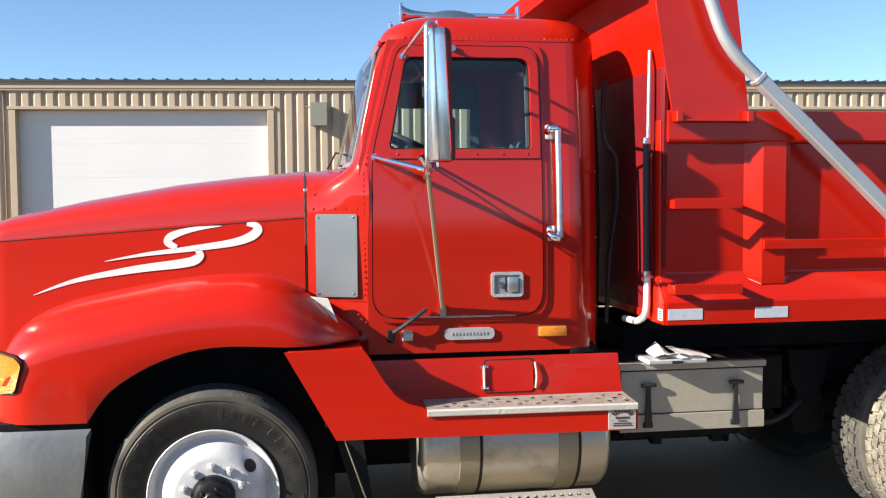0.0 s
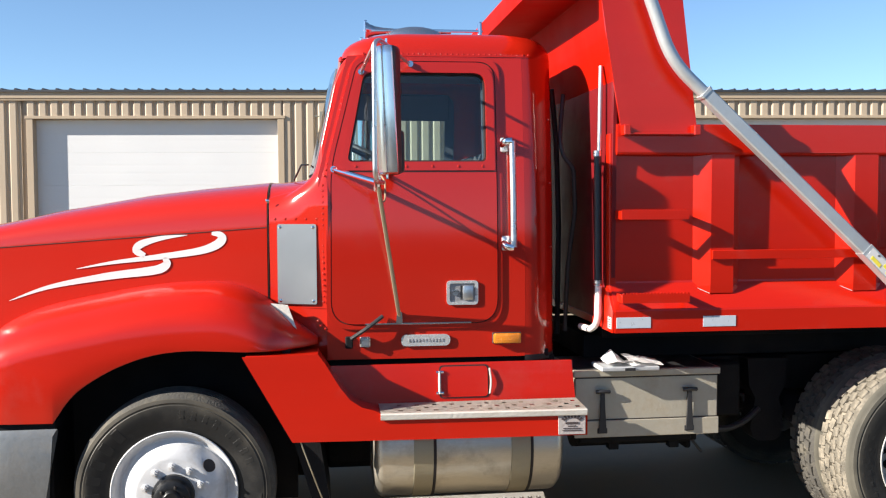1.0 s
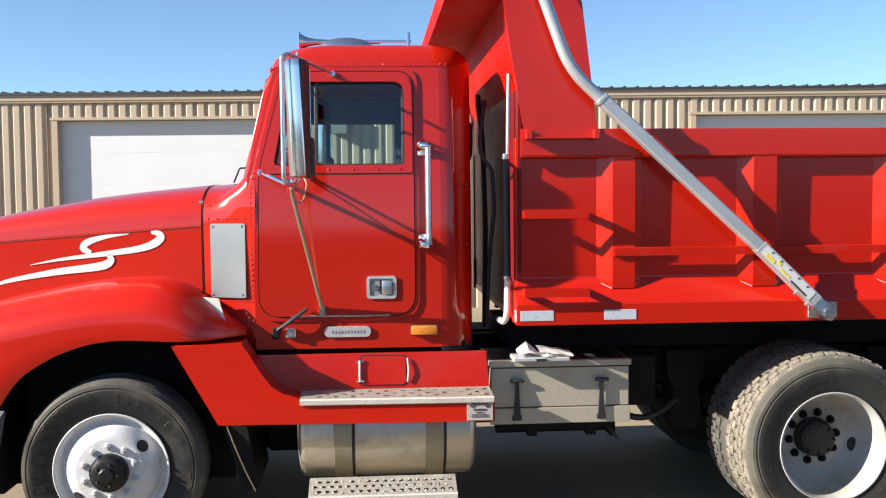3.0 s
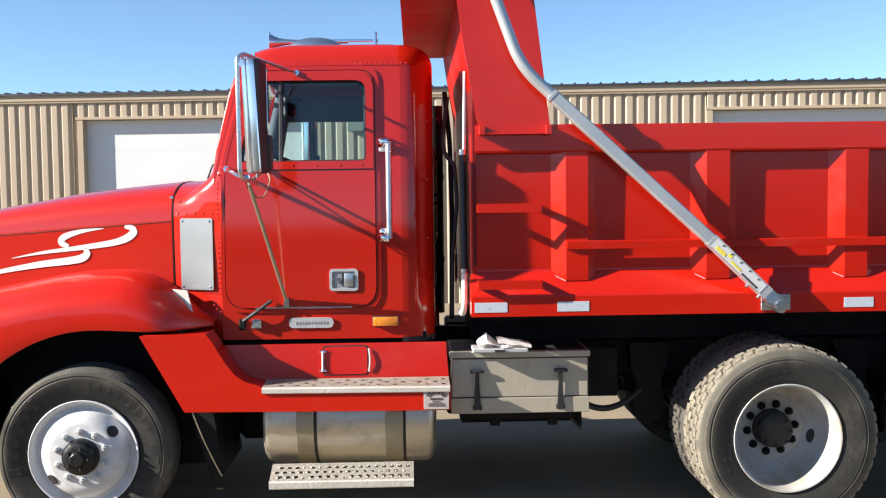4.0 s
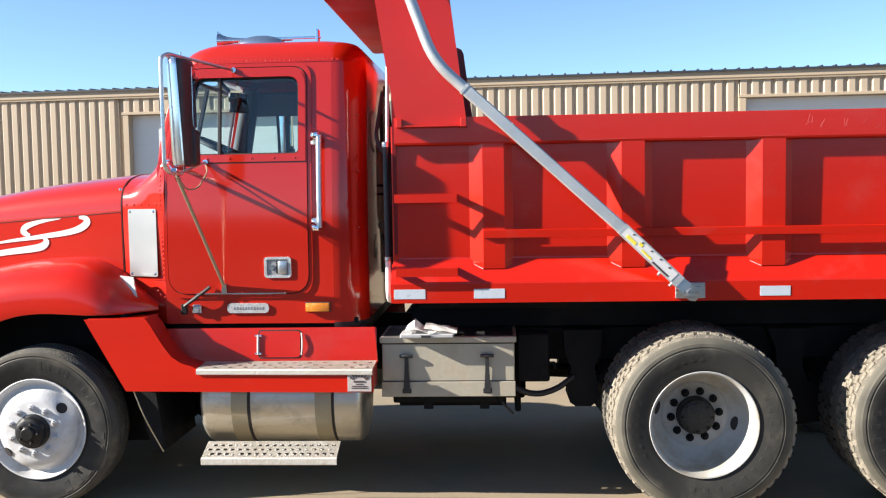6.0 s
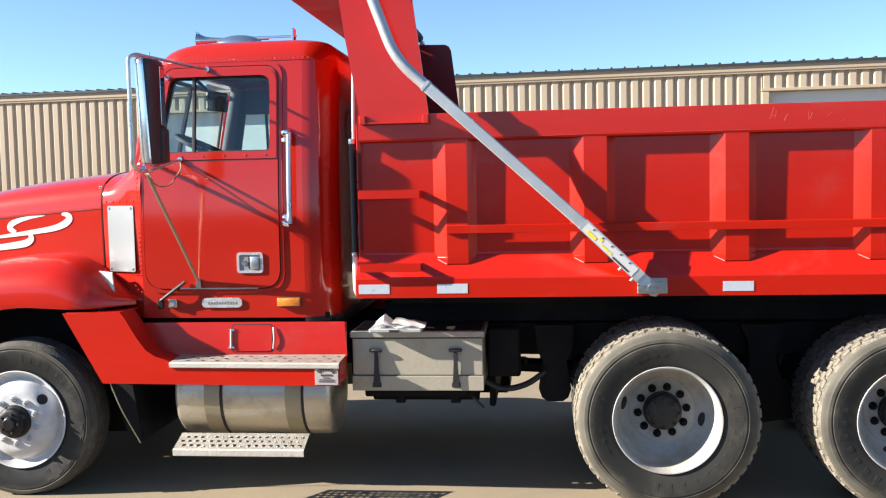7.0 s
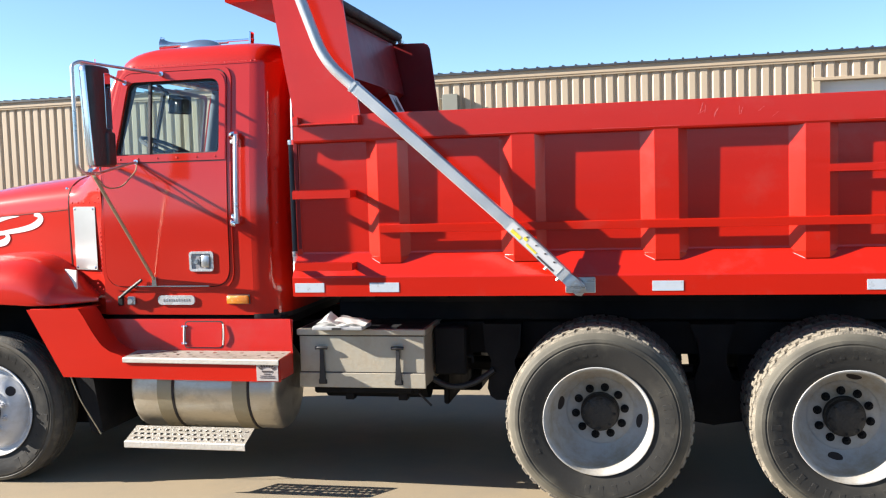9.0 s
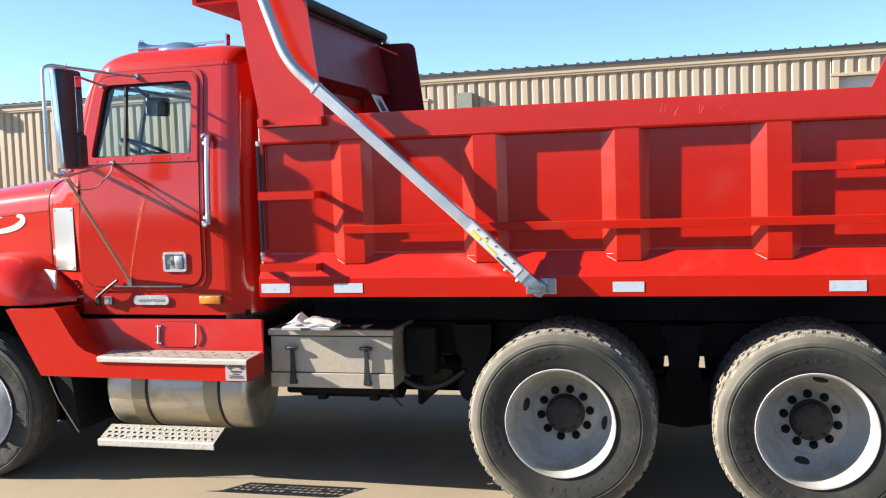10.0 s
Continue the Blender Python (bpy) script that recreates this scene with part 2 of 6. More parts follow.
def dust_ring(m, dust, r0, r1, most):
    """Dry dust on a tyre's shoulder, fading unevenly towards the rim."""
    nt = m.node_tree
    b = nt.nodes["Principled BSDF"]
    src = b.inputs["Base Color"].links[0].from_socket
    tc, sep, no = (nt.nodes.new(k) for k in ("ShaderNodeTexCoord", "ShaderNodeSeparateXYZ", "ShaderNodeTexNoise"))
    no.inputs["Scale"].default_value, no.inputs["Detail"].default_value = 5.0, 7
    nt.links.new(tc.outputs["Object"], sep.inputs[0])
    nt.links.new(tc.outputs["Object"], no.inputs[0])
    xx, rr, root, edge = (nt.nodes.new("ShaderNodeMath") for _ in range(4))
    xx.operation, rr.operation, root.operation, edge.operation = "MULTIPLY", "MULTIPLY_ADD", "SQRT", "MULTIPLY_ADD"
    nt.links.new(sep.outputs["X"], xx.inputs[0])
    nt.links.new(sep.outputs["X"], xx.inputs[1])
    nt.links.new(sep.outputs["Z"], rr.inputs[0])
    nt.links.new(sep.outputs["Z"], rr.inputs[1])
    nt.links.new(xx.outputs[0], rr.inputs[2])
    nt.links.new(rr.outputs[0], root.inputs[0])
    nt.links.new(no.outputs["Fac"], edge.inputs[0])
    edge.inputs[1].default_value = 0.16
    nt.links.new(root.outputs[0], edge.inputs[2])
    ramp = nt.nodes.new("ShaderNodeMapRange")
    ramp.interpolation_type = "SMOOTHSTEP"
    ramp.inputs["From Min"].default_value, ramp.inputs["From Max"].default_value, ramp.inputs["To Max"].default_value = r0 + 0.08, r1 + 0.08, most
    nt.links.new(edge.outputs[0], ramp.inputs[0])
    mix = nt.nodes.new("ShaderNodeMix")
    mix.data_type = "RGBA"
    nt.links.new(ramp.outputs[0], mix.inputs[0])
    nt.links.new(src, mix.inputs[6])
    mix.inputs[7].default_value = (*dust, 1)
    nt.links.new(mix.outputs[2], b.inputs["Base Color"])


dark_yard(GROUND)
dust_ring(RUBBER, (0.125, 0.115, 0.09), 0.41, 0.54, 0.9)
dust_ring(FRONT_RUBBER, (0.12, 0.105, 0.08), 0.41, 0.51, 0.8)
GLASS = glass("window_glass", (0.84, 0.92, 0.92))
SMOKED = glass("smoked_plastic", (0.22, 0.25, 0.28))
MIRROR_GLASS = material("mirror_glass", (0.75, 0.78, 0.8), 0.02, metal=1.0, var=0.0, bump=0.0, rough_var=0.0)

# ---- mesh helpers ----
YC = 5.36          # the truck's middle line
PLACE = {}         # world pose of every parent


def link(name, bm, mats, parent=None, label="", at=None, smooth=30):
    me = bpy.data.meshes.new(name)
    bmesh.ops.recalc_face_normals(bm, faces=bm.faces)
    bm.to_mesh(me)
    bm.free()
    for m in (mats if isinstance(mats, (list, tuple)) else [mats]):
        me.materials.append(m)
    if smooth:
        me.shade_smooth()
        me.set_sharp_from_angle(angle=radians(smooth))
    return hang(name, me, parent, label, at)


def hang(name, me, parent=None, label="", at=None):
    ob = new(name, me)
    at = at or Matrix.Identity(4)
    PLACE[ob] = at
    if parent:
        ob.parent = parent
        ob.matrix_parent_inverse = PLACE[parent].inverted()
    ob.matrix_basis = at
    return tagged(ob, label) if label else ob


def empty(name, at, label, category, group="", kind=""):
    ob = new(name)
    PLACE[ob] = at
    ob.matrix_basis = at
    return tagged(ob, label, category, group, kind)


def part(name, bm, mats, parent, label="", at=None, smooth=30, both=False, kind=""):
    """One mesh under a thing or a part; both: its mirror image on the far side of the truck too."""
    twin = None
    if both:
        twin = bm.copy()
        for v in twin.verts:
            v.co.y = 2 * YC - v.co.y
        bmesh.ops.reverse_faces(twin, faces=twin.faces)
    ob = tagged(link(name, bm, mats, parent, label, at, smooth), kind=kind)
    if both:
        tagged(link(name, twin, mats, parent, label, at, smooth), kind=kind)
    return ob


def block(lo, hi, bevel=0.004, bm=None, seg=1, turn=None):
    own = bm is None
    bm = bm or bmesh.new()
    lo, hi = Vector(lo), Vector(hi)
    c = (lo + hi) / 2
    m = Matrix.Translation(c) @ (turn or Matrix.Identity(4)) @ Matrix.Diagonal((*(hi - lo), 1))
    r = bmesh.ops.create_cube(bm, size=1, matrix=m)
    if bevel:
        es = list({e for v in r["verts"] for e in v.link_edges})
        bmesh.ops.bevel(bm, geom=es, offset=bevel, segments=seg, affect="EDGES", profile=0.5)
    return bm


def loft(rings, closed=True, caps=True, bm=None):
    bm = bm or bmesh.new()
    vs = [[bm.verts.new(p) for p in r] for r in rings]
    n = len(rings[0])
    for a, b in zip(vs, vs[1:]):
        for i in range(n if closed else n - 1):
            j = (i + 1) % n
            try:
                bm.faces.new((a[i], a[j], b[j], b[i]))
            except ValueError:
                pass
    if caps and closed:
        for r in (vs[0], vs[-1]):
            try:
                bm.faces.new(r)
            except ValueError:
                pass
    return bm


def rounded_path(pts, radius=0.05, steps=6):
    pts = [Vector(p) for p in pts]
    out = [pts[0]]
    for a, b, c in zip(pts, pts[1:], pts[2:]):
        d1, d2 = (a - b), (c - b)
        r = min(radius, d1.length * 0.45, d2.length * 0.45)
        p, q = b + d1.normalized() * r, b + d2.normalized() * r
        for k in range(steps + 1):
            t = k / steps
            out.append(p * (1 - t) ** 2 + b * 2 * t * (1 - t) + q * t * t)
    out.append(pts[-1])
    return out


def tube(pts, r, n=12, radius=0.05, bm=None, flat=1.0):
    pts = rounded_path(pts, radius) if len(pts) > 2 else [Vector(p) for p in pts]
    rings, ref = [], None
    for i, p in enumerate(pts):
        d = (pts[min(i + 1, len(pts) - 1)] - pts[max(i - 1, 0)]).normalized()
        if ref is None:
            ref = d.orthogonal().normalized()
        ref = (ref - d * ref.dot(d)).normalized()
        other = d.cross(ref)
        rings.append([p + r * (math.cos(a) * ref + flat * math.sin(a) * other) for a in (2 * math.pi * k / n for k in range(n))])
    return loft(rings, bm=bm)


def plate(outer, holes, f, thick, bm=None):
    """A flat sheet with holes: 2D outlines, f(u, v, w) gives the place, w from 0 to thick."""
    from mathutils.geometry import tessellate_polygon
    bm = bm or bmesh.new()
    loops = [outer, *holes]
    flat = [p for l in loops for p in l]
    tris = tessellate_polygon([[Vector((u, v, 0)) for u, v in l] for l in loops])
    front = [bm.verts.new(f(u, v, 0)) for u, v in flat]
    back = [bm.verts.new(f(u, v, thick)) for u, v in flat]
    for t in tris:
        try:
            bm.faces.new([front[i] for i in t])
            bm.faces.new([back[i] for i in reversed(t)])
        except ValueError:
            pass
    k = 0
    for l in loops:
        n = len(l)
        for i in range(n):
            j = (i + 1) % n
            bm.faces.new((front[k + i], front[k + j], back[k + j], back[k + i]))
        k += n
    bmesh.ops.dissolve_limit(bm, angle_limit=0.001, verts=bm.verts, edges=bm.edges)
    return bm


def round_poly(pts, radius, steps=5):
    n, out = len(pts), []
    for i in range(n):
        a, b, c = (Vector((*pts[(i + k) % n][:2], 0)) for k in (-1, 0, 1))
        r = radius[i] if isinstance(radius, (list, tuple)) else radius
        d1, d2 = a - b, c - b
        r = min(r, d1.length * 0.49, d2.length * 0.49)
        if r < 1e-4:
            out.append((b.x, b.y))
            continue
        p, q = b + d1.normalized() * r, b + d2.normalized() * r
        for k in range(steps + 1):
            t = k / steps
            v = p * (1 - t) ** 2 + b * 2 * t * (1 - t) + q * t * t
            out.append((v.x, v.y))
    return out


def side(y):
    return lambda u, v, w: Vector((u, y + w, v))


def lathe(profile, n=64, bm=None, slots=None):
    """Spin (radius, depth) round the y axis."""
    bm = bm or bmesh.new()
    rings = []
    for r, d in profile:
        rings.append([bm.verts.new((r * math.cos(2 * math.pi * k / n), d, r * math.sin(2 * math.pi * k / n))) for k in range(n)])
    for i, (a, b) in enumerate(zip(rings, rings[1:])):
        for k in range(n):
            j = (k + 1) % n
            fc = bm.faces.new((a[k], a[j], b[j], b[k]))
            if slots:
                fc.material_index = slots[i]
    return bm


def ball_rivets(points, r, bm=None):
    """Low domes on a sheet."""
    bm = bm or bmesh.new()
    for p in points:
        bmesh.ops.create_icosphere(bm, subdivisions=2, radius=r * 1.3, matrix=Matrix.Translation(p) @ Matrix.Diagonal((1, 0.32, 1, 1)))
    return bm


def interp(x, table):
    if x <= table[0][0]:
        return table[0][1]
    for (a, va), (b, vb) in zip(table, table[1:]):
        if x <= b:
            t = (x - a) / (b - a)
            return va + (vb - va) * t
    return table[-1][1]


def glide(x, table):
    """A smooth curve through the table's points."""
    if x <= table[0][0] or x >= table[-1][0]:
        return interp(x, table)
    i = max(k for k in range(len(table) - 1) if table[k][0] <= x)
    slope = lambda k: (table[min(k + 1, len(table) - 1)][1] - table[max(k - 1, 0)][1]) / (table[min(k + 1, len(table) - 1)][0] - table[max(k - 1, 0)][0])
    (a, va), (b, vb) = table[i], table[i + 1]
    h, t = b - a, (x - a) / (b - a)
    return (2 * t ** 3 - 3 * t * t + 1) * va + (t ** 3 - 2 * t * t + t) * h * slope(i) + (3 * t * t - 2 * t ** 3) * vb + (t ** 3 - t * t) * h * slope(i + 1)


# ---- ground ----
gb = bmesh.new()
bmesh.ops.create_grid(gb, x_segments=24, y_segments=24, size=700)
tagged(link("ground", gb, GROUND, smooth=0), "dusty tan asphalt yard reaching to the horizon", "ground", kind="structure")

# ---- unseen plain walls added to darken what the red paint reflects ----
tagged(link("wall_south", block((-60, -24.3, -0.05), (60, -24.0, 3.2), 0.02), BROWN, smooth=0), "unseen plain brown wall added to darken reflections", "wall", kind="structure")

# Also added out of view: keeps bright horizon out of the rib flanks.
tagged(link("wall_west", block((-45.3, -24, -0.05), (-45.0, 15, 4.0), 0.02), BROWN, smooth=0), "unseen plain brown wall added to darken reflections", "wall", kind="structure")

# ---- building ----
BU = Matrix.Translation((0, 16.25, 0)) @ Matrix.Rotation(math.atan(-0.08), 4, "Z")
building = empty("metal_building", BU, "long low tan metal-clad building with white garage doors", "building", kind="structure")
Z_EAVE, Z_DOOR, PITCH = 3.73, 3.41, 0.2


def cladding(z0, z1, ribs):
    """A sheet of ribbed cladding: broad raised faces with narrow grooves."""
    bm = bmesh.new()
    outline = []
    for k in range(ribs):
        u = k * PITCH
        outline += [(u, 0.009), (u + 0.015, 0.0), (u + 0.112, 0.0), (u + 0.128, 0.007), (u + 0.142, 0.032), (u + 0.186, 0.032)]
    outline.append((ribs * PITCH, 0.009))
    a = [bm.verts.new((u, d, z0)) for u, d in outline]
    b = [bm.verts.new((u, d, z1)) for u, d in outline]
    for i in range(len(a) - 1):
        bm.faces.new((a[i], a[i + 1], b[i + 1], b[i]))
    me = bpy.data.meshes.new("wall_panel")
    bm.to_mesh(me)
    bm.free()
    me.materials.append(WALL)
    return me


DOORS = [(-4.12, 0.04), (7.26, 11.42)]
full_panel, short_panel = cladding(0.0, Z_EAVE, 4), cladding(Z_DOOR + 0.05, Z_EAVE, 4)
narrow_panels = {}
STRETCHES = [(-26.12, -4.22, False), (-4.22, 0.14, True), (0.14, 7.16, False), (7.16, 11.52, True), (11.52, 32.0, False)]
for u0, u1, over in STRETCHES:
    u = u0
    while u < u1 - 0.02:
        ribs = min(4, round((u1 - u) / PITCH))
        if ribs < 1:
            break
        if ribs == 4:
            me = short_panel if over else full_panel
        else:
            me = narrow_panels.setdefault((ribs, over), cladding(Z_DOOR + 0.05 if over else 0.0, Z_EAVE, ribs))
        hang("wall_panel", me, building, at=BU @ Matrix.Translation((u, 0, 0)))
        u += ribs * PITCH
part("inner_wall", plate([(-26, 0.0), (-4.2, 0.0), (-4.2, 3.5), (0.12, 3.5), (0.12, 0), (7.18, 0), (7.18, 3.5), (11.5, 3.5), (11.5, 0), (32, 0), (32, 3.75), (-26, 3.75)], [],
     lambda u, v, w: Vector((u, 0.05 + w, v)), 0.12), WALL, building, at=BU, smooth=0)
part("fascia", plate([(0.03, 3.725), (-0.030, 3.725), (-0.034, 3.755), (-0.046, 3.765), (-0.046, 3.89), (0.03, 3.905)], [], lambda u, v, w: Vector((w - 26.2, u, v)), 58.4), FASCIA, building, at=BU, smooth=0)
rb = bmesh.new()
outline = []
k = -26.2
while k < 32.2:
    outline += [(k, 0.0), (k + 0.185, 0.0), (k + 0.197, 0.026), (k + 0.217, 0.026)]
    k += 0.23
ra = [rb.verts.new((u, -0.085, 3.902 + d)) for u, d in outline]
rc = [rb.verts.new((u, 12.0, 4.28 + d)) for u, d in outline]
rd = [rb.verts.new((u, -0.085, 3.866)) for u, d in outline]
for i in range(len(ra) - 1):
    rb.faces.new((ra[i], ra[i + 1], rc[i + 1], rc[i]))
    rb.faces.new((rd[i], rd[i + 1], ra[i + 1], ra[i]))
part("roof", rb, ROOF, building, "dark ribbed metal roof", at=BU, smooth=0)
for end in (-26.2, 32.2):
    part("end_wall", block((end - 0.1, 0.0, 0), (end + 0.1, 12, 4.1), 0), WALL, building, at=BU, smooth=0)
part("back_wall", block((-26.1, 11.9, 0), (32.1, 12.05, 4.2), 0), WALL, building, at=BU, smooth=0)


def door_section():
    """One horizontal section of a garage door with pressed lines."""
    bm = block((0, 0.0, 0.0005), (4.16, 0.04, 0.5675), 0.0015)
    for z in (0.14, 0.28, 0.42):
        block((0.02, -0.0006, z - 0.055), (4.14, 0.01, z + 0.055), 0.0005, bm)
    me = bpy.data.meshes.new("door_section")
    bm.to_mesh(me)
    bm.free()
    me.materials.append(DOORWHITE)
    return me


section = door_section()
for u0, u1 in DOORS:
    gd = part("garage_door", block((u0, 0.195, 0.0), (u1, 0.22, Z_DOOR), 0), DOORWHITE, building, "white sectional garage door, closed", at=BU, smooth=0)
    for i in range(6):
        hang("door_section", section, gd, at=BU @ Matrix.Translation((u0, 0.15, i * 0.568)))
    for a, b in ((u0 - 0.11, u0), (u1, u1 + 0.11)):
        part("door_jamb", block((a, -0.02, 0), (b, 0.22, Z_DOOR + 0.0), 0.004), FASCIA, building, at=BU, smooth=0)
    part("door_header", block((u0 - 0.13, -0.03, Z_DOOR + 0.003), (u1 + 0.13, 0.22, Z_DOOR + 0.055), 0.004), FASCIA, building, at=BU, smooth=0)

for u in (0.78,):
    ub = empty("utility_box", BU @ Matrix.Translation((u, 0, 3.2)), "grey-green metal utility box fixed to the tan wall", "utility box")
    at = BU @ Matrix.Translation((u, 0, 0))
    part("body", block((0.0, -0.16, 3.13), (0.27, 0.0, 3.51), 0.012), UTIL, ub, at=at)
    part("cover", block((-0.008, -0.178, 3.125), (0.278, -0.163, 3.52), 0.005), UTIL, ub, at=at)
    part("conduit", tube([(-0.02, -0.03, 3.45), (-0.10, -0.03, 3.45)], 0.012, 8), UTIL, ub, at=at)

# Box added out of view on the eave, to cast the shadow on the cladding.
fl = empty("flood_lamp", BU @ Matrix.Translation((-10.75, 0, 3.9)), "grey box added out of view on the eave to cast a wall shadow", "lamp")
part("body", block((-10.98, -0.42, 3.90), (-10.52, -0.20, 4.18), 0.02), UTIL, fl, at=BU)
part("arm", block((-10.78, -0.22, 3.80), (-10.72, -0.04, 3.92), 0.006), UTIL, fl, at=BU)

# ---- dump truck ----
truck = empty("dump_truck", Matrix.Translation((2.6, YC, 0)), "glossy red dump truck with silver tarp arm and white wheels, parked", "truck")


# chassis
chassis = part("chassis", block((-0.95, 4.93, 0.79), (6.1, 5.01, 1.0), 0.004), BLACK, truck, "black steel frame rails", both=False)
part("frame_rail", block((-0.95, 5.74, 0.80), (6.1, 5.82, 1.0), 0.004), BLACK, chassis)
for x in (-0.8, 0.9, 2.6, 3.3, 4.75, 6.0):
    part("cross_member", block((x - 0.05, 4.98, 0.78), (x + 0.05, 5.74, 0.96), 0.004), BLACK, chassis)
part("subframe", block((2.3, 4.88, 1.02), (6.15, 5.84, 1.16), 0.005), BLACK, chassis)
part("engine_block", block((-0.75, 5.0, 0.34), (0.75, 5.72, 1.62), 0.04), BLACK, chassis)
part("gearbox", block((0.75, 5.05, 0.36), (1.55, 5.57, 1.02), 0.05), BLACK, chassis)
part("drive_shaft", tube([(1.55, YC, 0.72), (4.0, YC, 0.60)], 0.05), BLACK, chassis)
part("drive_shaft", tube([(4.1, YC, 0.60), (5.4, YC, 0.57)], 0.05), BLACK, chassis)
part("front_axle", block((-0.05, 4.45, 0.42), (0.10, 6.27, 0.53), 0.02), BLACK, chassis)
for x in (4.058, 5.425):
    part("rear_axle", tube([(x, 4.45, 0.545), (x, 6.27, 0.545)], 0.075, 14), BLACK, chassis)
    db = bmesh.new()
    bmesh.ops.create_uvsphere(db, u_segments=20, v_segments=12, radius=0.2, matrix=Matrix.Translation((x, YC, 0.56)))
    part("differential", db, BLACK, chassis)
    for y in (4.86, 5.86):
        part("spring_seat", block((x - 0.16, y - 0.06, 0.62), (x + 0.16, y + 0.06, 0.74), 0.01), BLACK, chassis)
# suspension beams, hangers and brake chambers between the axles
for y in (4.88, 5.84):
    if y < YC:
        part("walking_beam", loft([[Vector((x, y - 0.05, z0)), Vector((x, y + 0.05, z0)), Vector((x, y + 0.05, z1)), Vector((x, y - 0.05, z1))]
         for x, z0, z1 in ((3.9, 0.48, 0.62), (4.4, 0.42, 0.62), (4.74, 0.36, 0.66), (5.1, 0.42, 0.62), (5.58, 0.48, 0.62))]), BLACK, chassis, both=False)
    part("saddle", loft([[Vector((4.74 + s * h, y - 0.07, z)) for s in (-1, 1)] + [Vector((4.74 + s * h, y + 0.07, z)) for s in (1, -1)] for z, h in ((0.48, 0.05), (0.54, 0.10), (0.66, 0.115), (0.76, 0.08), (0.88, 0.09), (1.0, 0.14))]), BLACK, chassis)
    part("spring_hanger", loft([[Vector((3.42 + s * h, y - 0.07, z)) for s in (-1, 1)] + [Vector((3.42 + s * h, y + 0.07, z)) for s in (1, -1)] for z, h in ((0.50, 0.05), (0.525, 0.085), (0.58, 0.105), (0.68, 0.09), (0.76, 0.075), (0.84, 0.115), (1.0, 0.125))]), BLACK, chassis, smooth=30)
    part("leaf_spring", loft([[Vector((x, y - 0.045, z)), Vector((x, y + 0.045, z)), Vector((x, y + 0.045, z + h)), Vector((x, y - 0.045, z + h))] for x, z, h in ((3.34, 0.72, 0.02), (3.5, 0.66, 0.04), (3.9, 0.62, 0.09), (4.2, 0.62, 0.09), (4.62, 0.70, 0.03))]), BLACK, chassis)
for x in (3.62, 4.98):
    part("brake_chamber", tube([(x, 4.74, 0.66), (x, 4.98, 0.72)], 0.085, 16), BLACK, chassis)
part("rear_mud_guard", block((2.98, 5.0, 0.42), (3.02, 6.3, 1.02), 0.01), BLACK, chassis)
part("battery_box", block((2.16, 5.95, 0.30), (3.08, 6.40, 1.0), 0.02), BLACK, chassis, "black steel battery box")
part("far_air_tank", tube([(3.5, 5.55, 0.90), (4.3, 5.55, 0.90)], 0.11, 18), BLACK, chassis)
part("hose_loop", tube([(2.96, 4.74, 0.655), (3.05, 4.74, 0.605), (3.14, 4.75, 0.595), (3.25, 4.77, 0.625), (3.36, 4.80, 0.70)], 0.020, 10, 0.08), HOSE, chassis, "black hose loop under the frame")
part("brake_valve", block((2.99, 4.70, 0.685), (3.20, 4.84, 1.0), 0.012), BLACK, chassis, "black brake valve on the frame")
part("valve_fitting", tube([(3.20, 4.74, 0.80), (3.235, 4.74, 0.80), (3.235, 4.74, 0.76)], 0.010, 8, 0.01), BLACK, chassis)
part("air_tank", tube([(2.22, 4.86, 0.62), (2.92, 4.86, 0.62)], 0.12, 20), BLACK, chassis)
for x in (2.42, 2.78):
    part("tank_bracket", block((x - 0.03, 4.66, 0.52), (x + 0.03, 4.72, 0.64), 0.004), BLACK, chassis)
part("crossbar", block((2.2, 4.6, 0.58), (2.86, 4.75, 0.635), 0.006), BLACK, chassis)
part("air_hose", tube([(2.87, 4.70, 0.62), (2.88, 4.68, 0.575), (2.90, 4.68, 0.55), (2.96, 4.70, 0.48)], 0.008, 6), HOSE, chassis)
part("splash_panel", plate([(0.60, 0.75), (0.74, 0.75), (0.80, 0.34), (0.72, 0.34)], [], side(4.36), 0.60), BLACK, chassis, "black rubber splash flap", both=True)
part("flap_edge", tube([(0.645, 4.26, 0.74), (0.70, 4.27, 0.58), (0.745, 4.32, 0.44), (0.79, 4.35, 0.33)], 0.004, 6), STRAP, chassis)


# ---- hood ----
def arch_section(x, ys, zb, zs, zt, n=14, p=0.62):
    left = [(ys + 0.012, zb), (ys + 0.004, zb + (zs - zb) * 0.5)]
    for k in range(n + 1):
        a = math.pi / 2 * k / n
        left.append((YC - (YC - ys) * math.cos(a) ** p, zs + (zt - zs) * math.sin(a) ** p))
    full = left + [(2 * YC - y, z) for y, z in reversed(left[:-1])]
    return [Vector((x, y, z)) for y, z in full]


def hood_side(x):
    return 4.602 + 0.155 * (0.475 - x)


def hood_top(x):
    return interp(x, [(-1.20, 1.745), (-1.15, 1.81), (-1.05, 1.84), (-0.9, 1.868), (-0.7, 1.915), (-0.48, 1.952), (-0.2, 2.0), (0.1, 2.035), (0.475, 2.07)])


def hood_seam(x):
    return 1.817 - 0.0715 * (0.475 - x)


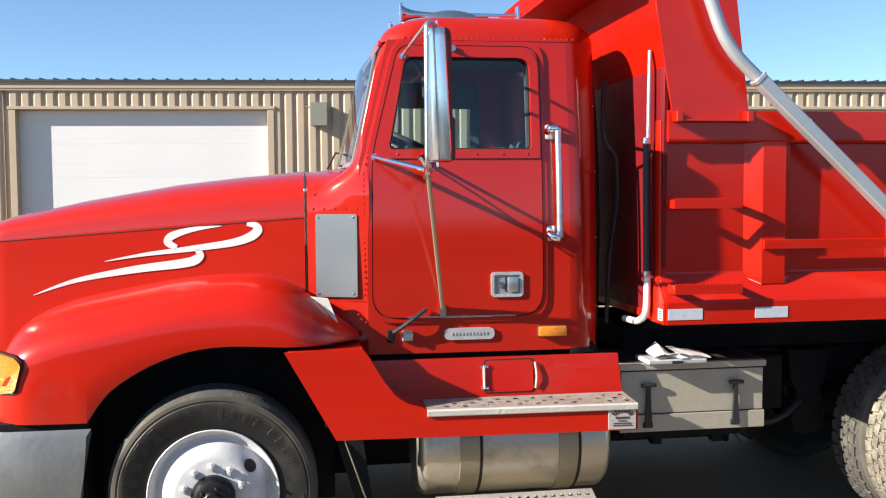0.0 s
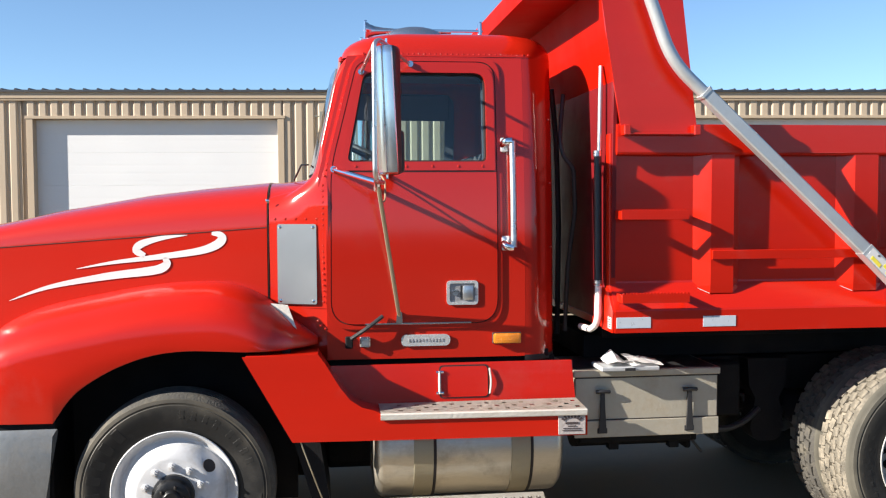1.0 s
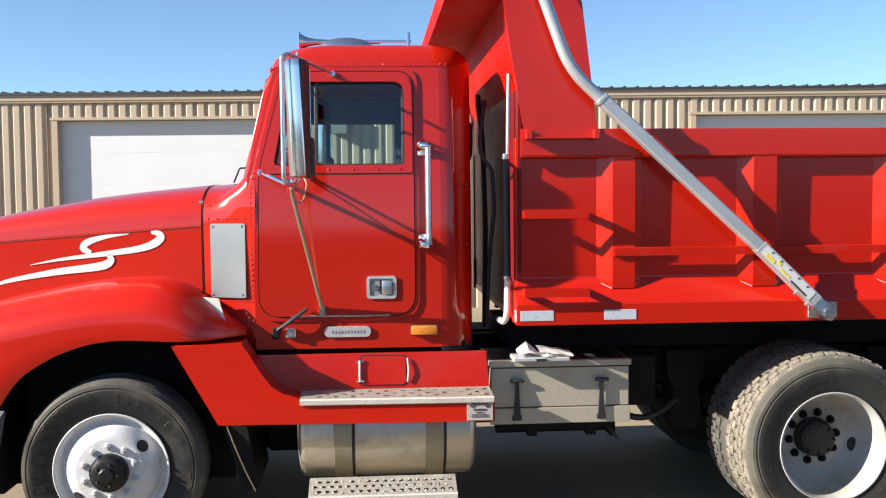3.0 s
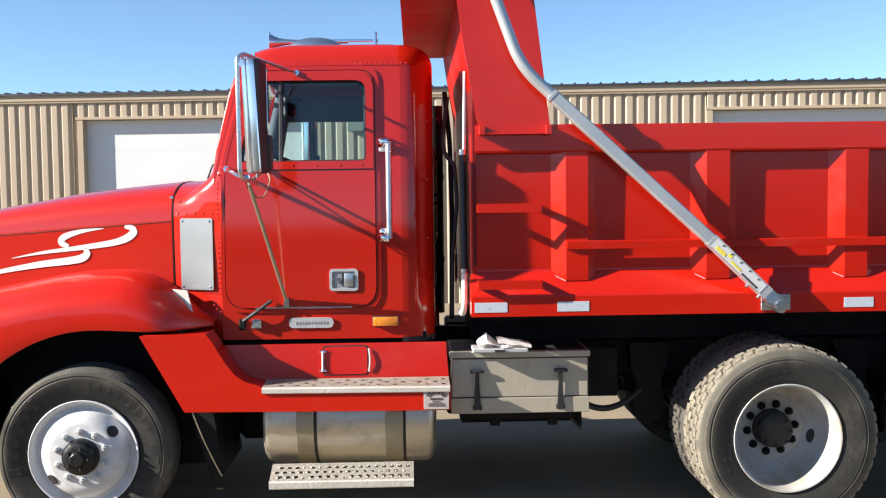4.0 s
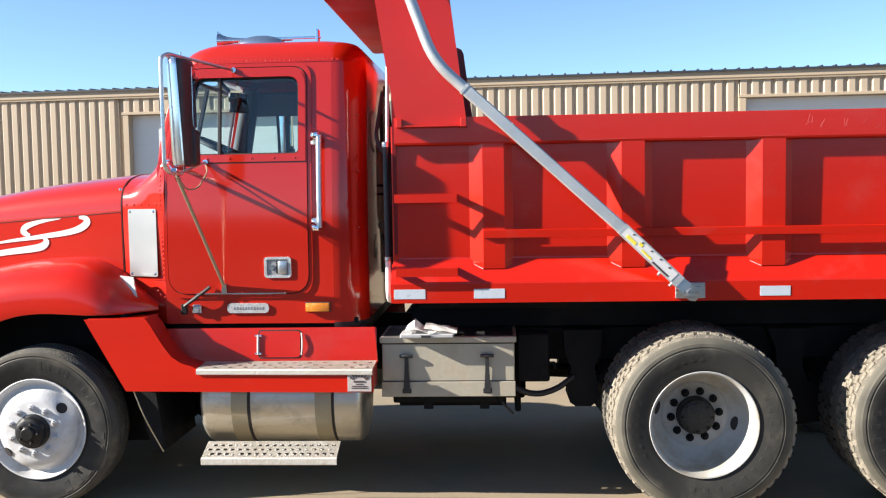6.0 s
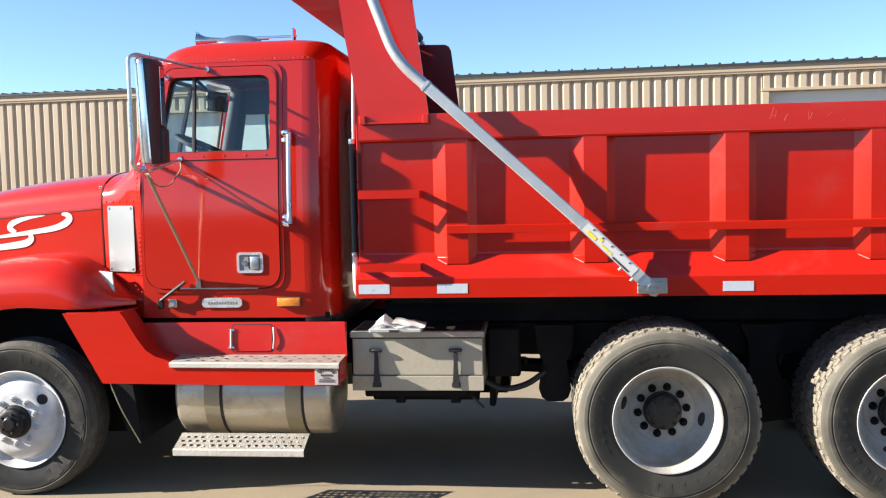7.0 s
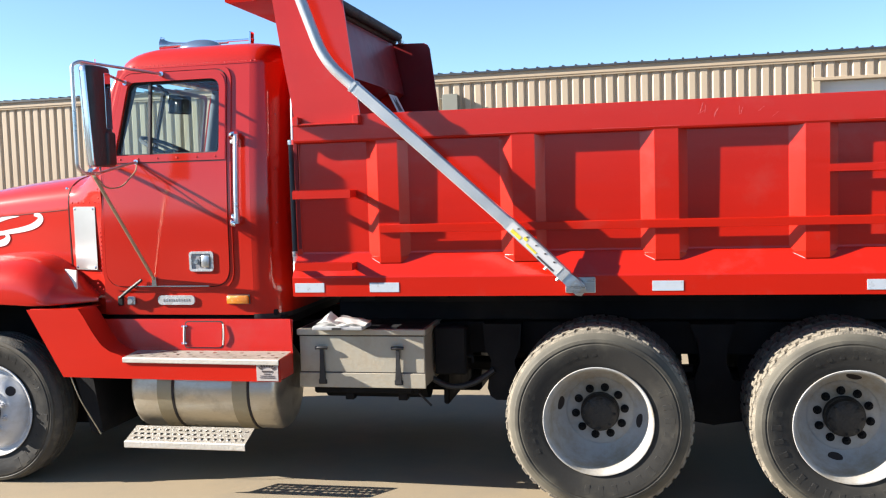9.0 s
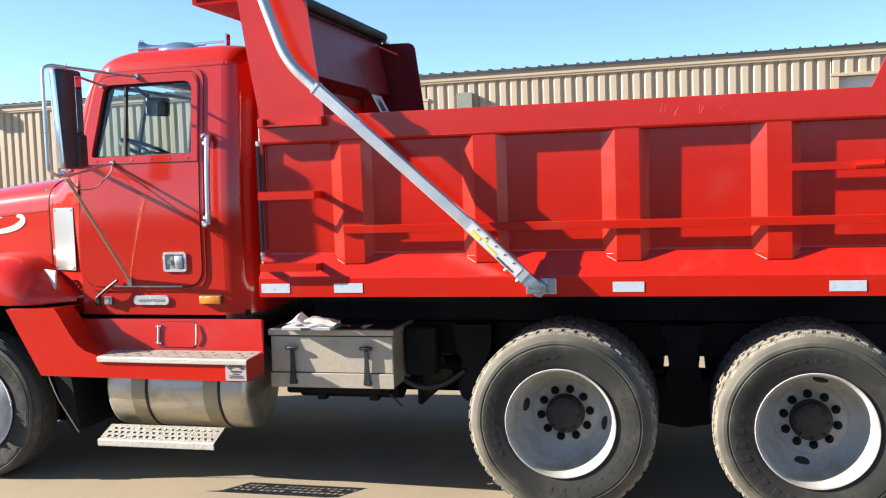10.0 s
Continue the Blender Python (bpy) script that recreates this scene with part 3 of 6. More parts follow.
rings = []
for x, inset, drop in ((-1.235, 0.20, 0.16), (-1.225, 0.10, 0.08), (-1.20, 0.035, 0.025), (-1.15, 0.0, 0.0), (-1.05, 0, 0), (-0.9, 0, 0), (-0.7, 0, 0), (-0.48, 0, 0), (-0.2, 0, 0), (0.1, 0, 0), (0.3, 0, 0), (0.475, 0, 0)):
    rings.append(arch_section(x, hood_side(x) + inset, 1.0 if x < -0.6 else 1.30, hood_seam(x) - drop * 0.6, hood_top(max(x, -1.18)) - drop))
hood = part("hood", loft(rings), RED, truck, "long glossy red hood", smooth=40)
part("hood_seam", tube([(x, hood_side(x) - 0.0005, hood_seam(x)) for x in (-1.15, -0.5, 0.0, 0.47)], 0.0024, 6, 0.2), GAP, hood, both=True)
part("hood_gap", loft([[p + Vector((dx, 0, 0)) + (p - Vector((0.48, YC, 1.7))) * 0.0008 for p in arch_section(0.481, 4.600, 1.32, 1.816, 2.0695)] for dx in (-0.0022, 0.0022)], closed=False, caps=False), GAP, hood, smooth=0)
part("hood_pin", ball_rivets([Vector((0.481, 4.592, 1.96))], 0.008), CHROME, hood)


def swoosh(mid, half):
    """A tapering ribbon of vinyl along the hood side: centre line (x, z), half widths."""
    bm = bmesh.new()
    pts = []
    for (a, b), (c, d), (e, f), (g, h) in zip([mid[0]] + mid[:-2], mid[:-1], mid[1:], mid[2:] + [mid[-1]]):
        for k in range(6):
            t = k / 6
            pts.append(tuple(0.5 * (2 * q + (r - p) * t + (2 * p - 5 * q + 4 * r - s) * t * t + (3 * q - p - 3 * r + s) * t ** 3) for p, q, r, s in ((a, c, e, g), (b, d, f, h))))
    pts.append(mid[-1])
    n = len(pts) - 1
    rows = []
    for i, (x, z) in enumerate(pts):
        a, b = pts[max(i - 1, 0)], pts[min(i + 1, n)]
        d = Vector((b[0] - a[0], b[1] - a[1])).normalized()
        w = interp(i / n * (len(half) - 1), list(enumerate(half)))
        row = []
        for s in (-1, 1):
            xx, zz = x - d.y * s * w, z + d.x * s * w
            row.append(bm.verts.new((xx, hood_side(xx) - 0.0025 + (0.006 if zz < 1.55 else 0.0) * (1.58 - zz) * 3, zz)))
        rows.append(row)
    for (a, b), (c, d) in zip(rows, rows[1:]):
        bm.faces.new((a, b, d, c))
    return bm


# ---- fenders and bumper ----
ARCH = [(-0.561, 0.864), (-0.55, 0.88), (-0.5, 0.955), (-0.434, 1.025), (-0.3, 1.11), (-0.174, 1.164), (-0.05, 1.197), (0.089, 1.21), (0.25, 1.205), (0.4, 1.198), (0.8, 1.20)]
CREST = [(-1.03, 1.14), (-0.99, 1.225), (-0.93, 1.295), (-0.85, 1.345), (-0.7, 1.40), (-0.55, 1.435), (-0.42, 1.46), (-0.2, 1.50), (0.0, 1.522), (0.22, 1.525), (0.34, 1.502), (0.42, 1.468), (0.50, 1.42), (0.58, 1.36), (0.66, 1.295), (0.74, 1.235)]
OUTER = [(-1.03, 4.54), (-0.99, 4.40), (-0.93, 4.33), (-0.85, 4.292), (-0.7, 4.278), (-0.5, 4.268), (0.0, 4.258), (0.40, 4.252), (0.50, 4.268), (0.58, 4.31), (0.66, 4.385), (0.74, 4.48)]
rings = []
for x in [-1.03, -1.015, -0.99] + [-0.96 + 0.03 * k for k in range(13)] + [-0.5615, -0.5605] + [-0.54 + 0.03 * k for k in range(34)] + [0.48 + 0.02 * k for k in range(14)]:
    zc, yo = glide(x, CREST), glide(x, OUTER)
    zl = 0.864 if x < -0.561 else glide(x, ARCH)
    yi = hood_side(x) - 0.002 if x <= 0.47 else interp(x, [(0.47, 4.60), (0.74, 4.525)])
    w, h = yi - yo, min(0.23, zc - zl - 0.012)
    row = [(yi + 0.012, zc + 0.001)]
    for k in range(1, 13):
        a = math.pi / 2 * k / 12
        row.append((yo + 0.004 + (w - 0.004) * (1 - math.sin(a) ** 0.92), zc - h + h * math.cos(a) ** 0.92))
    zf = zc - h
    row += [(yo + 0.0035, zf - 0.4 * (zf - zl)), (yo + 0.002, zl + 0.008), (yo + 0.004, zl), (yo + 0.04, zl + 0.004)]
    rings.append([Vector((x, y, z)) for y, z in row])
fender = part("fender", loft(rings, closed=False, caps=False), RED_BODY, truck, "rounded red front fender", smooth=50, both=True)
for lo, hi in (((-0.60, 4.74, 0.30), (0.62, 4.80, 1.35)), ((-1.0, 4.74, 0.30), (-0.60, 4.80, 0.84)), ((0.56, 4.32, 0.78), (0.60, 4.74, 1.20)), ((-0.62, 4.34, 0.36), (-0.58, 4.74, 1.22)), ((-0.50, 4.34, 1.235), (0.46, 4.74, 1.255))):
    part("liner_panel", block(lo, hi, 0), BLACK, chassis, "black wheel well liner", both=True, smooth=0)
part("kick_panel", plate([(0.52, 1.42), (0.80, 1.42), (0.80, 1.11), (0.72, 1.11)], [], lambda u, v, w: Vector((u, 4.606 - (u - 0.488) * 0.33 + w, v)), 0.02), RED, truck, "red kick panel behind the fender", both=True)
part("inner_gusset", plate([(0.40, 1.40), (0.60, 1.40), (0.80, 1.10), (0.50, 1.10)], [], side(4.625), 0.02), RED, truck, both=True)
bracket = [(0.495, 4.492, 1.418), (0.585, 4.482, 1.408), (0.632, 4.405, 1.290), (0.585, 4.425, 1.332), (0.535, 4.462, 1.378)]
part("steel_bracket", loft([[Vector((x, y + d, z)) for x, y, z in bracket] for d in (0.0, 0.015)]), TREADPLATE, truck, "small bright steel bracket", both=True)
signal = part("turn_signal", plate(round_poly([(-0.985, 1.0), (-0.885, 1.02), (-0.85, 1.15), (-0.885, 1.185), (-0.985, 1.20)], 0.02), [], lambda u, v, w: Vector((u, glide(u, OUTER) - 0.012 + w, v)), 0.03), AMBER, truck, "amber turn signal lens", both=True)
part("signal_rim", plate(round_poly([(-0.99, 0.99), (-0.88, 1.01), (-0.84, 1.155), (-0.88, 1.195), (-0.99, 1.21)], 0.02), [], lambda u, v, w: Vector((u, glide(u, OUTER) - 0.004 + w, v)), 0.03), PLASTIC, truck, both=True)
BUMP = [(-0.60, 4.285), (-0.75, 4.285), (-0.95, 4.29), (-1.06, 4.32), (-1.13, 4.40), (-1.16, 4.56), (-1.17, 5.36)]
rings = []
for i, (x, y) in enumerate(BUMP):
    lean = 0.035 if i == 0 else 0.0
    rings.append([Vector((x + 0.02 + lean, y, 0.835)), Vector((x + lean, y - 0.012, 0.80)), Vector((x + lean * 0.6, y - 0.016, 0.62)), Vector((x - lean * 0.6, y - 0.01, 0.38)), Vector((x - lean, y + 0.004, 0.35)), Vector((x, y + 0.02, 0.36)), Vector((x + 0.012, y + 0.02, 0.6)), Vector((x + 0.02 + lean, y + 0.02, 0.82))])
part("bumper", loft(rings), BUMPER, truck, "dull grey steel bumper", both=True, smooth=40)
part("bumper_gap", block((-1.02, 4.31, 0.828), (-0.56, 4.44, 0.868), 0.003), BLACK, truck, both=True)
part("front_panel", block((-1.245, 4.95, 0.86), (-1.20, 5.77, 1.62), 0.02), RED, truck, "plain red front panel")


# ---- cab ----
CAB_Y, CAB_F, CAB_R = 4.48, 0.80, 2.055
WINDOW = round_poly([(0.905, 2.165), (1.655, 2.165), (1.655, 2.645), (1.0, 2.645)], [0.03, 0.03, 0.07, 0.05])
side_outline = [(0.79, 1.11), (1.86, 1.11), (1.86, 2.735), (0.912, 2.735), (0.750, 2.09), (0.752, 2.03), (0.79, 1.97)]
cab = part("cab", plate(side_outline, [WINDOW], side(CAB_Y), 0.035), RED, truck, "red riveted day cab", both=True, smooth=20)


def cab_outline(x0, x1, y0, rear, front, n=8):
    """Half plan from front left to rear left, then mirrored."""
    pts = [(x0 + front * (1 - math.cos(math.pi / 2 * k / n)), y0 + front * (1 - math.sin(math.pi / 2 * k / n))) for k in range(n + 1)]
    pts += [(x1 - rear * (1 - math.sin(math.pi / 2 * k / n)), y0 + rear * (1 - math.cos(math.pi / 2 * k / n))) for k in range(n + 1)]
    return pts + [(x, 2 * YC - y) for x, y in reversed(pts)]


rings = []
for k in range(9):
    a = math.pi / 2 * k / 8
    c = 1 - math.cos(a)
    rings.append([Vector((x, y, 2.735 + 0.142 * math.sin(a))) for x, y in cab_outline(0.885 + 0.27 * c, CAB_R - 0.13 * c, CAB_Y - 0.003 + 0.13 * c, 0.2, 0.16)])
for k in range(1, 6):
    s = k / 5
    rings.append([Vector((x, y, 2.877 + 0.035 * (1 - (1 - s) ** 2))) for x, y in cab_outline(1.155 + 0.2 * s, CAB_R - 0.13 - 0.2 * s, CAB_Y + 0.127 + 0.62 * s, 0.2 * (1 - s) + 0.05, 0.16 * (1 - s) + 0.05)])
part("roof", loft(rings, caps=False), RED, cab, "domed red cab roof", smooth=45)
rear_pts = [(CAB_R - 0.2 * (1 - math.sin(math.pi / 2 * k / 10)), CAB_Y + 0.2 * (1 - math.cos(math.pi / 2 * k / 10))) for k in range(11)]
rear_pts = rear_pts + [(x, 2 * YC - y) for x, y in reversed(rear_pts)]
part("rear_wall", loft([[Vector((x, y, z)) for x, y in rear_pts] for z in (1.11, 2.737)], closed=False, caps=False), RED, cab, smooth=40)
part("rear_trim", loft([[Vector((x + 0.002, y - 0.001, z)) for x, y in rear_pts] for z in (1.085, 1.115)], closed=False, caps=False), GAP, cab, smooth=40)
part("floor", block((0.75, 4.52, 1.10), (2.0, 6.2, 1.14), 0.005), BLACK, cab)
# Dark strip stands in for the shade below the cab floor.
part("sill_shadow_strip", block((0.80, 4.55, 1.03), (2.04, 6.17, 1.10), 0.005), BLACK, cab, "dark strip for the shade under the cab")
# windscreen and its frame
def screen(u, v, w):
    t = v / 0.672
    return Vector((0.688 + 0.147 * t - w * 0.96 + 0.035 * (abs(u) / 0.82) ** 2.5, YC + u, 2.085 + 0.632 * t + w * 0.25))


sw = round_poly([(-0.80, 0.0), (0.80, 0.0), (0.76, 0.64), (-0.76, 0.64)], 0.06)
sw_in = round_poly([(-0.765, 0.035), (0.765, 0.035), (0.725, 0.61), (-0.725, 0.61)], 0.05)
part("windscreen_seal", plate(sw, [sw_in], lambda u, v, w: screen(u, v, -w), 0.010), PRINT, cab, smooth=0)
wg = bmesh.new()
rows = [[wg.verts.new(screen(-0.775 + 1.55 * i / 12, 0.02 + 0.61 * j / 3, 0.002)) for i in range(13)] for j in range(4)]
for a, b in zip(rows, rows[1:]):
    for i in range(12):
        wg.faces.new((a[i], a[i + 1], b[i + 1], b[i]))
ob = part("windscreen", wg, GLASS, cab, "clear windscreen glass")
ob.visible_shadow = False
part("windscreen_header", block((0.87, 4.62, 2.715), (0.98, 6.10, 2.75), 0.01), RED, cab)
part("windscreen_post", plate([(-0.022, 0.02), (0.022, 0.02), (0.022, 0.63), (-0.022, 0.63)], [], lambda u, v, w: screen(u, v, -w), 0.02), GAP, cab, "black centre post of the windscreen", smooth=0)
part("wiper", tube([(0.612, 5.0, 2.08), (0.655, 4.93, 2.165), (0.69, 5.3, 2.18)], 0.0055, 6, 0.02), PLASTIC, cab)

# doors
DOOR = round_poly([(0.815, 1.30), (1.705, 1.30), (1.705, 2.703), (0.968, 2.703), (0.822, 2.13)], [0.13, 0.13, 0.10, 0.07, 0.1], 8)
grow = lambda pts, g: [(1.26 + (x - 1.26) * (1 + g / 0.45), 2.0 + (z - 2.0) * (1 + g / 0.7)) for x, z in pts]
part("door_seal", plate(grow(DOOR, 0.005), [grow(DOOR, -0.03)], side(CAB_Y - 0.006), 0.01), GAP, cab, both=True)
part("door_flange", plate(grow(DOOR, 0.028), [grow(DOOR, 0.0055)], side(CAB_Y - 0.010), 0.012), RED, cab, both=True)
door = part("door", plate(DOOR, [WINDOW], side(CAB_Y - 0.016), 0.016), RED, cab, "red cab door, closed", both=True, smooth=20)
part("window_frame", plate(round_poly([(0.862, 2.118), (1.698, 2.118), (1.698, 2.69), (0.978, 2.69)], [0.01, 0.01, 0.10, 0.07]), [WINDOW], side(CAB_Y - 0.021), 0.006), RED, cab, both=True, smooth=20)
part("belt_line", block((0.83, CAB_Y - 0.0175, 2.110), (1.70, CAB_Y - 0.012, 2.116), 0), GAP, cab, both=True, smooth=0)
part("window_seal", plate(grow(WINDOW, 0.0), [round_poly([(0.915, 2.173), (1.647, 2.173), (1.647, 2.637), (1.006, 2.637)], [0.025, 0.025, 0.065, 0.045])], side(CAB_Y + 0.004), 0.034), GAP, cab, both=True)
ob = part("window_glass", plate(WINDOW, [], side(CAB_Y + 0.014), 0.004), GLASS, cab, "lightly tinted side window glass", both=True, smooth=0)
for o in cab.children:
    if o.name.startswith("window_glass"):
        o.visible_shadow = False
part("vent_window_bar", block((1.140, CAB_Y - 0.004, 2.165), (1.160, CAB_Y + 0.022, 2.645), 0.003), PLASTIC, cab, "black divider of the vent window", both=True)
part("drip_trim", block((0.99, CAB_Y - 0.022, 1.296), (1.56, CAB_Y - 0.016, 1.304), 0.001), CHROME, cab, "thin bright strip under the door", both=True)
part("door_handle", plate(round_poly([(1.428, 1.397), (1.598, 1.397), (1.598, 1.527), (1.428, 1.527)], 0.022), [round_poly([(1.444, 1.412), (1.582, 1.412), (1.582, 1.512), (1.444, 1.512)], 0.012)], side(CAB_Y - 0.026), 0.012), BRIGHT, cab, "chrome recessed paddle door handle", both=True)
part("handle_cup", plate(round_poly([(1.44, 1.408), (1.586, 1.408), (1.586, 1.516), (1.44, 1.516)], 0.012), [], side(CAB_Y - 0.0185), 0.002), PRINT, cab, both=True)
part("handle_paddle", block((1.515, CAB_Y - 0.034, 1.422), (1.572, CAB_Y - 0.019, 1.502), 0.008, seg=2), TUBE, cab, both=True)
part("handle_slot", block((1.502, CAB_Y - 0.021, 1.424), (1.514, CAB_Y - 0.0188, 1.50), 0.001), PLASTIC, cab, both=True)
part("handle_lock", tube([(1.475, CAB_Y - 0.026, 1.462), (1.475, CAB_Y - 0.016, 1.462)], 0.016, 12), STEEL, cab, both=True)

# rivets
seam = [Vector((x, CAB_Y - 0.001, 2.748)) for x in np.arange(1.0, 1.93, 0.030)]
riv = [Vector((x, CAB_Y - 0.0225, 2.14)) for x in (0.95, 1.08, 1.22, 1.36, 1.50, 1.63)]
riv += [Vector((0.80 + 0.06 * math.cos(a), CAB_Y - 0.001, 1.335 + 0.06 * math.sin(a))) for a in (3.4, 3.9, 4.4)]
riv += [Vector((1.85 + 0.165, CAB_Y + 0.06, z)) for z in (1.7, 2.05, 2.4)]
part("rivets", ball_rivets(riv, 0.0052), RED, cab, both=True, smooth=60, kind="stuff")
part("rivets", ball_rivets(seam, 0.005), RED, cab, both=True, smooth=60, kind="stuff")

# badge, marker light, hood strap, grab handle
part("badge", plate(round_poly([(1.183, 1.177), (1.447, 1.177), (1.447, 1.238), (1.183, 1.238)], 0.030, 8), [], side(CAB_Y - 0.012), 0.012), BRIGHT, cab, "oval chrome badge", both=True)
bars = bmesh.new()
for k in range(11):
    block((1.222 + k * 0.018, CAB_Y - 0.0145, 1.199), (1.231 + k * 0.018, CAB_Y - 0.011, 1.216), 0.001, bars)
part("badge_bars", bars, PRINT, cab, both=True, kind="stuff")
part("marker_base", block((1.678, CAB_Y - 0.008, 1.180), (1.836, CAB_Y, 1.242), 0.004), PLASTIC, cab, both=True)
part("marker_light", block((1.682, CAB_Y - 0.034, 1.184), (1.832, CAB_Y - 0.008, 1.238), 0.008, seg=2), AMBER, cab, "amber side marker light", both=True)
part("strap_bracket", block((0.962, CAB_Y - 0.022, 1.175), (1.018, CAB_Y, 1.232), 0.006), STEEL, cab, "small square steel bracket", both=True)
part("strap_button", tube([(0.99, CAB_Y - 0.034, 1.204), (0.99, CAB_Y - 0.02, 1.204)], 0.018, 12), STEEL, cab, both=True)
part("hood_strap", tube([(0.915, CAB_Y - 0.03, 1.225), (0.99, CAB_Y - 0.05, 1.275), (1.085, CAB_Y - 0.035, 1.345)], 0.011, 8, 0.05), PLASTIC, cab, "black rubber hood strap", both=True)
part("latch_bracket", block((0.885, CAB_Y - 0.012, 1.17), (0.925, CAB_Y + 0.005, 1.235), 0.006), BLACK, cab, both=True)
grab = part("grab_handle", tube([(1.788, CAB_Y - 0.052, 2.275), (1.788, CAB_Y - 0.052, 1.705)], 0.0175, 14), TUBE, cab, "bright vertical grab handle", both=True)
for z in (2.255, 1.725):
    part("handle_bracket", block((1.730, CAB_Y - 0.02, z - 0.04), (1.778, CAB_Y, z + 0.04), 0.010, seg=2), BRIGHT, cab, both=True)
    part("handle_arm", tube([(1.745, CAB_Y - 0.008, z), (1.755, CAB_Y - 0.045, z + (0.02 if z > 2 else -0.02)), (1.788, CAB_Y - 0.052, z + (0.02 if z > 2 else -0.02))], 0.022, 12, 0.02), CHROME, cab, both=True)


# roof: air horns and clearance lamps
def horn(y):
    h = bmesh.new()
    prof = [(0.058, 0.0), (0.054, 0.008), (0.040, 0.025), (0.028, 0.055), (0.020, 0.10), (0.015, 0.17), (0.012, 0.50)]
    rings = [[Vector((1.03 + d, y + r * math.cos(a), 2.942 + r * math.sin(a))) for a in (2 * math.pi * k / 16 for k in range(16))] for r, d in prof]
    return loft(rings, bm=h)


for y, n in ((4.93, 0), (5.62, 1)):
    hn = part("air_horn", horn(y), HORN, cab, "chrome trumpet air horn")
    dome = bmesh.new()
    bmesh.ops.create_uvsphere(dome, u_segments=20, v_segments=10, radius=0.5, matrix=Matrix.Translation((1.32, y, 2.90)) @ Matrix.Diagonal((0.34, 0.15, 0.14, 1)))
    part("horn_body", dome, HORN, cab)
    part("horn_bar", block((1.02, y - 0.012, 2.94), (1.72, y + 0.012, 2.955), 0.003), CHROME, cab)
    for x in (1.03, 1.70):
        part("horn_foot", block((x - 0.008, y - 0.03, 2.84), (x + 0.012, y + 0.03, 3.0), 0.004), CHROME, cab)

# interior
part("dashboard", block((0.80, 4.56, 1.75), (1.02, 6.16, 2.11), 0.04, seg=2), PLASTIC, cab, "black dashboard")
sb = bmesh.new()
wheel_at = lambda r, a: Vector((1.07 + r * 0.90 * math.sin(a), 4.94 + r * math.cos(a), 2.21 - r * 0.42 * math.sin(a)))
ring = [wheel_at(0.22, 2 * math.pi * k / 28) for k in range(29)]
tube(ring, 0.014, 8, 0.001, sb)
tube([(0.98, 4.94, 2.0), (1.07, 4.94, 2.205)], 0.022, 8, bm=sb)
for a in (0.3, 2.84, 4.71):
    tube([wheel_at(0, a), wheel_at(0.215, a)], 0.010, 6, bm=sb)
part("steering_wheel", sb, PLASTIC, cab, "black steering wheel")
VT = Matrix.Translation((1.18, 4.88, 0)) @ Matrix.Rotation(radians(65), 4, "Z")
visor_at = lambda u, v, w: VT @ Vector((u, w, v))
visor = part("sun_visor", plate(round_poly([(-0.10, 2.455), (0.10, 2.455), (0.10, 2.585), (-0.10, 2.585)], 0.02), [round_poly([(-0.092, 2.463), (0.092, 2.463), (0.092, 2.565), (-0.092, 2.565)], 0.016)], visor_at, 0.012), PLASTIC, cab, "smoked sun visor in a black frame", smooth=0)
part("visor_pane", plate(round_poly([(-0.093, 2.462), (0.093, 2.462), (0.093, 2.566), (-0.093, 2.566)], 0.016), [], lambda u, v, w: visor_at(u, v, 0.004 + w), 0.003), SMOKED, visor, smooth=0)
part("visor_arm", tube([(1.13, 4.80, 2.59), (1.08, 4.72, 2.66), (1.02, 4.66, 2.70)], 0.012, 8, 0.03), PLASTIC, cab)
for y in (4.98, 5.74):
    part("seat_back", block((1.68, y - 0.22, 1.55), (1.82, y + 0.22, 2.24), 0.05, seg=2), SEAT, cab, "dark cloth seat back")
    part("seat_cushion", block((1.28, y - 0.23, 1.44), (1.76, y + 0.23, 1.58), 0.04, seg=2), SEAT, cab)
part("door_lining", plate(DOOR, [grow(WINDOW, -0.018)], side(CAB_Y + 0.036), 0.012), LINING, cab, "grey door lining", both=True, smooth=0)
part("headliner", block((1.0, 4.56, 2.775), (1.98, 6.16, 2.795), 0.008), LINING, cab)
part("quarter_lining", plate([(0.78, 1.75), (0.92, 1.75), (0.915, 2.14), (0.99, 2.655), (1.02, 2.71), (0.94, 2.71), (0.775, 2.09)], [], side(CAB_Y + 0.037), 0.012), LINING, cab, both=True, smooth=0)
part("pillar_lining", tube([(0.80, 4.60, 2.02), (0.80, 4.60, 2.09), (0.955, 4.61, 2.70)], 0.045, 12, 0.08), LINING, cab)
part("pillar_lining", tube([(0.81, 6.13, 2.02), (0.81, 6.13, 2.09), (0.96, 6.11, 2.72)], 0.046, 16, 0.08), LINING, cab)
part("door_header_trim", block((0.99, 6.185, 2.52), (1.67, 6.20, 2.70), 0.008), LINING, cab)
part("rear_lining", block((1.96, 4.6, 1.14), (2.0, 6.12, 2.2), 0.008), LINING, cab)


# ---- mirrors ----
mx, my = 1.085, 4.03


def mirror_ring(z, pull, lean, pts):
    """One level of the mirror's plan: points drawn towards its middle by pull, outer ones shifted back by lean."""
    c = Vector((1.085, 4.01))
    wide = [(x, 4.10 + (y - 4.10) * 1.19) for x, y in pts]
    return [Vector((c.x + (x - c.x) * pull + lean * max(0.0, 4.08 - y) / 0.19, c.y + (y - c.y) * pull, z)) for x, y in wide]


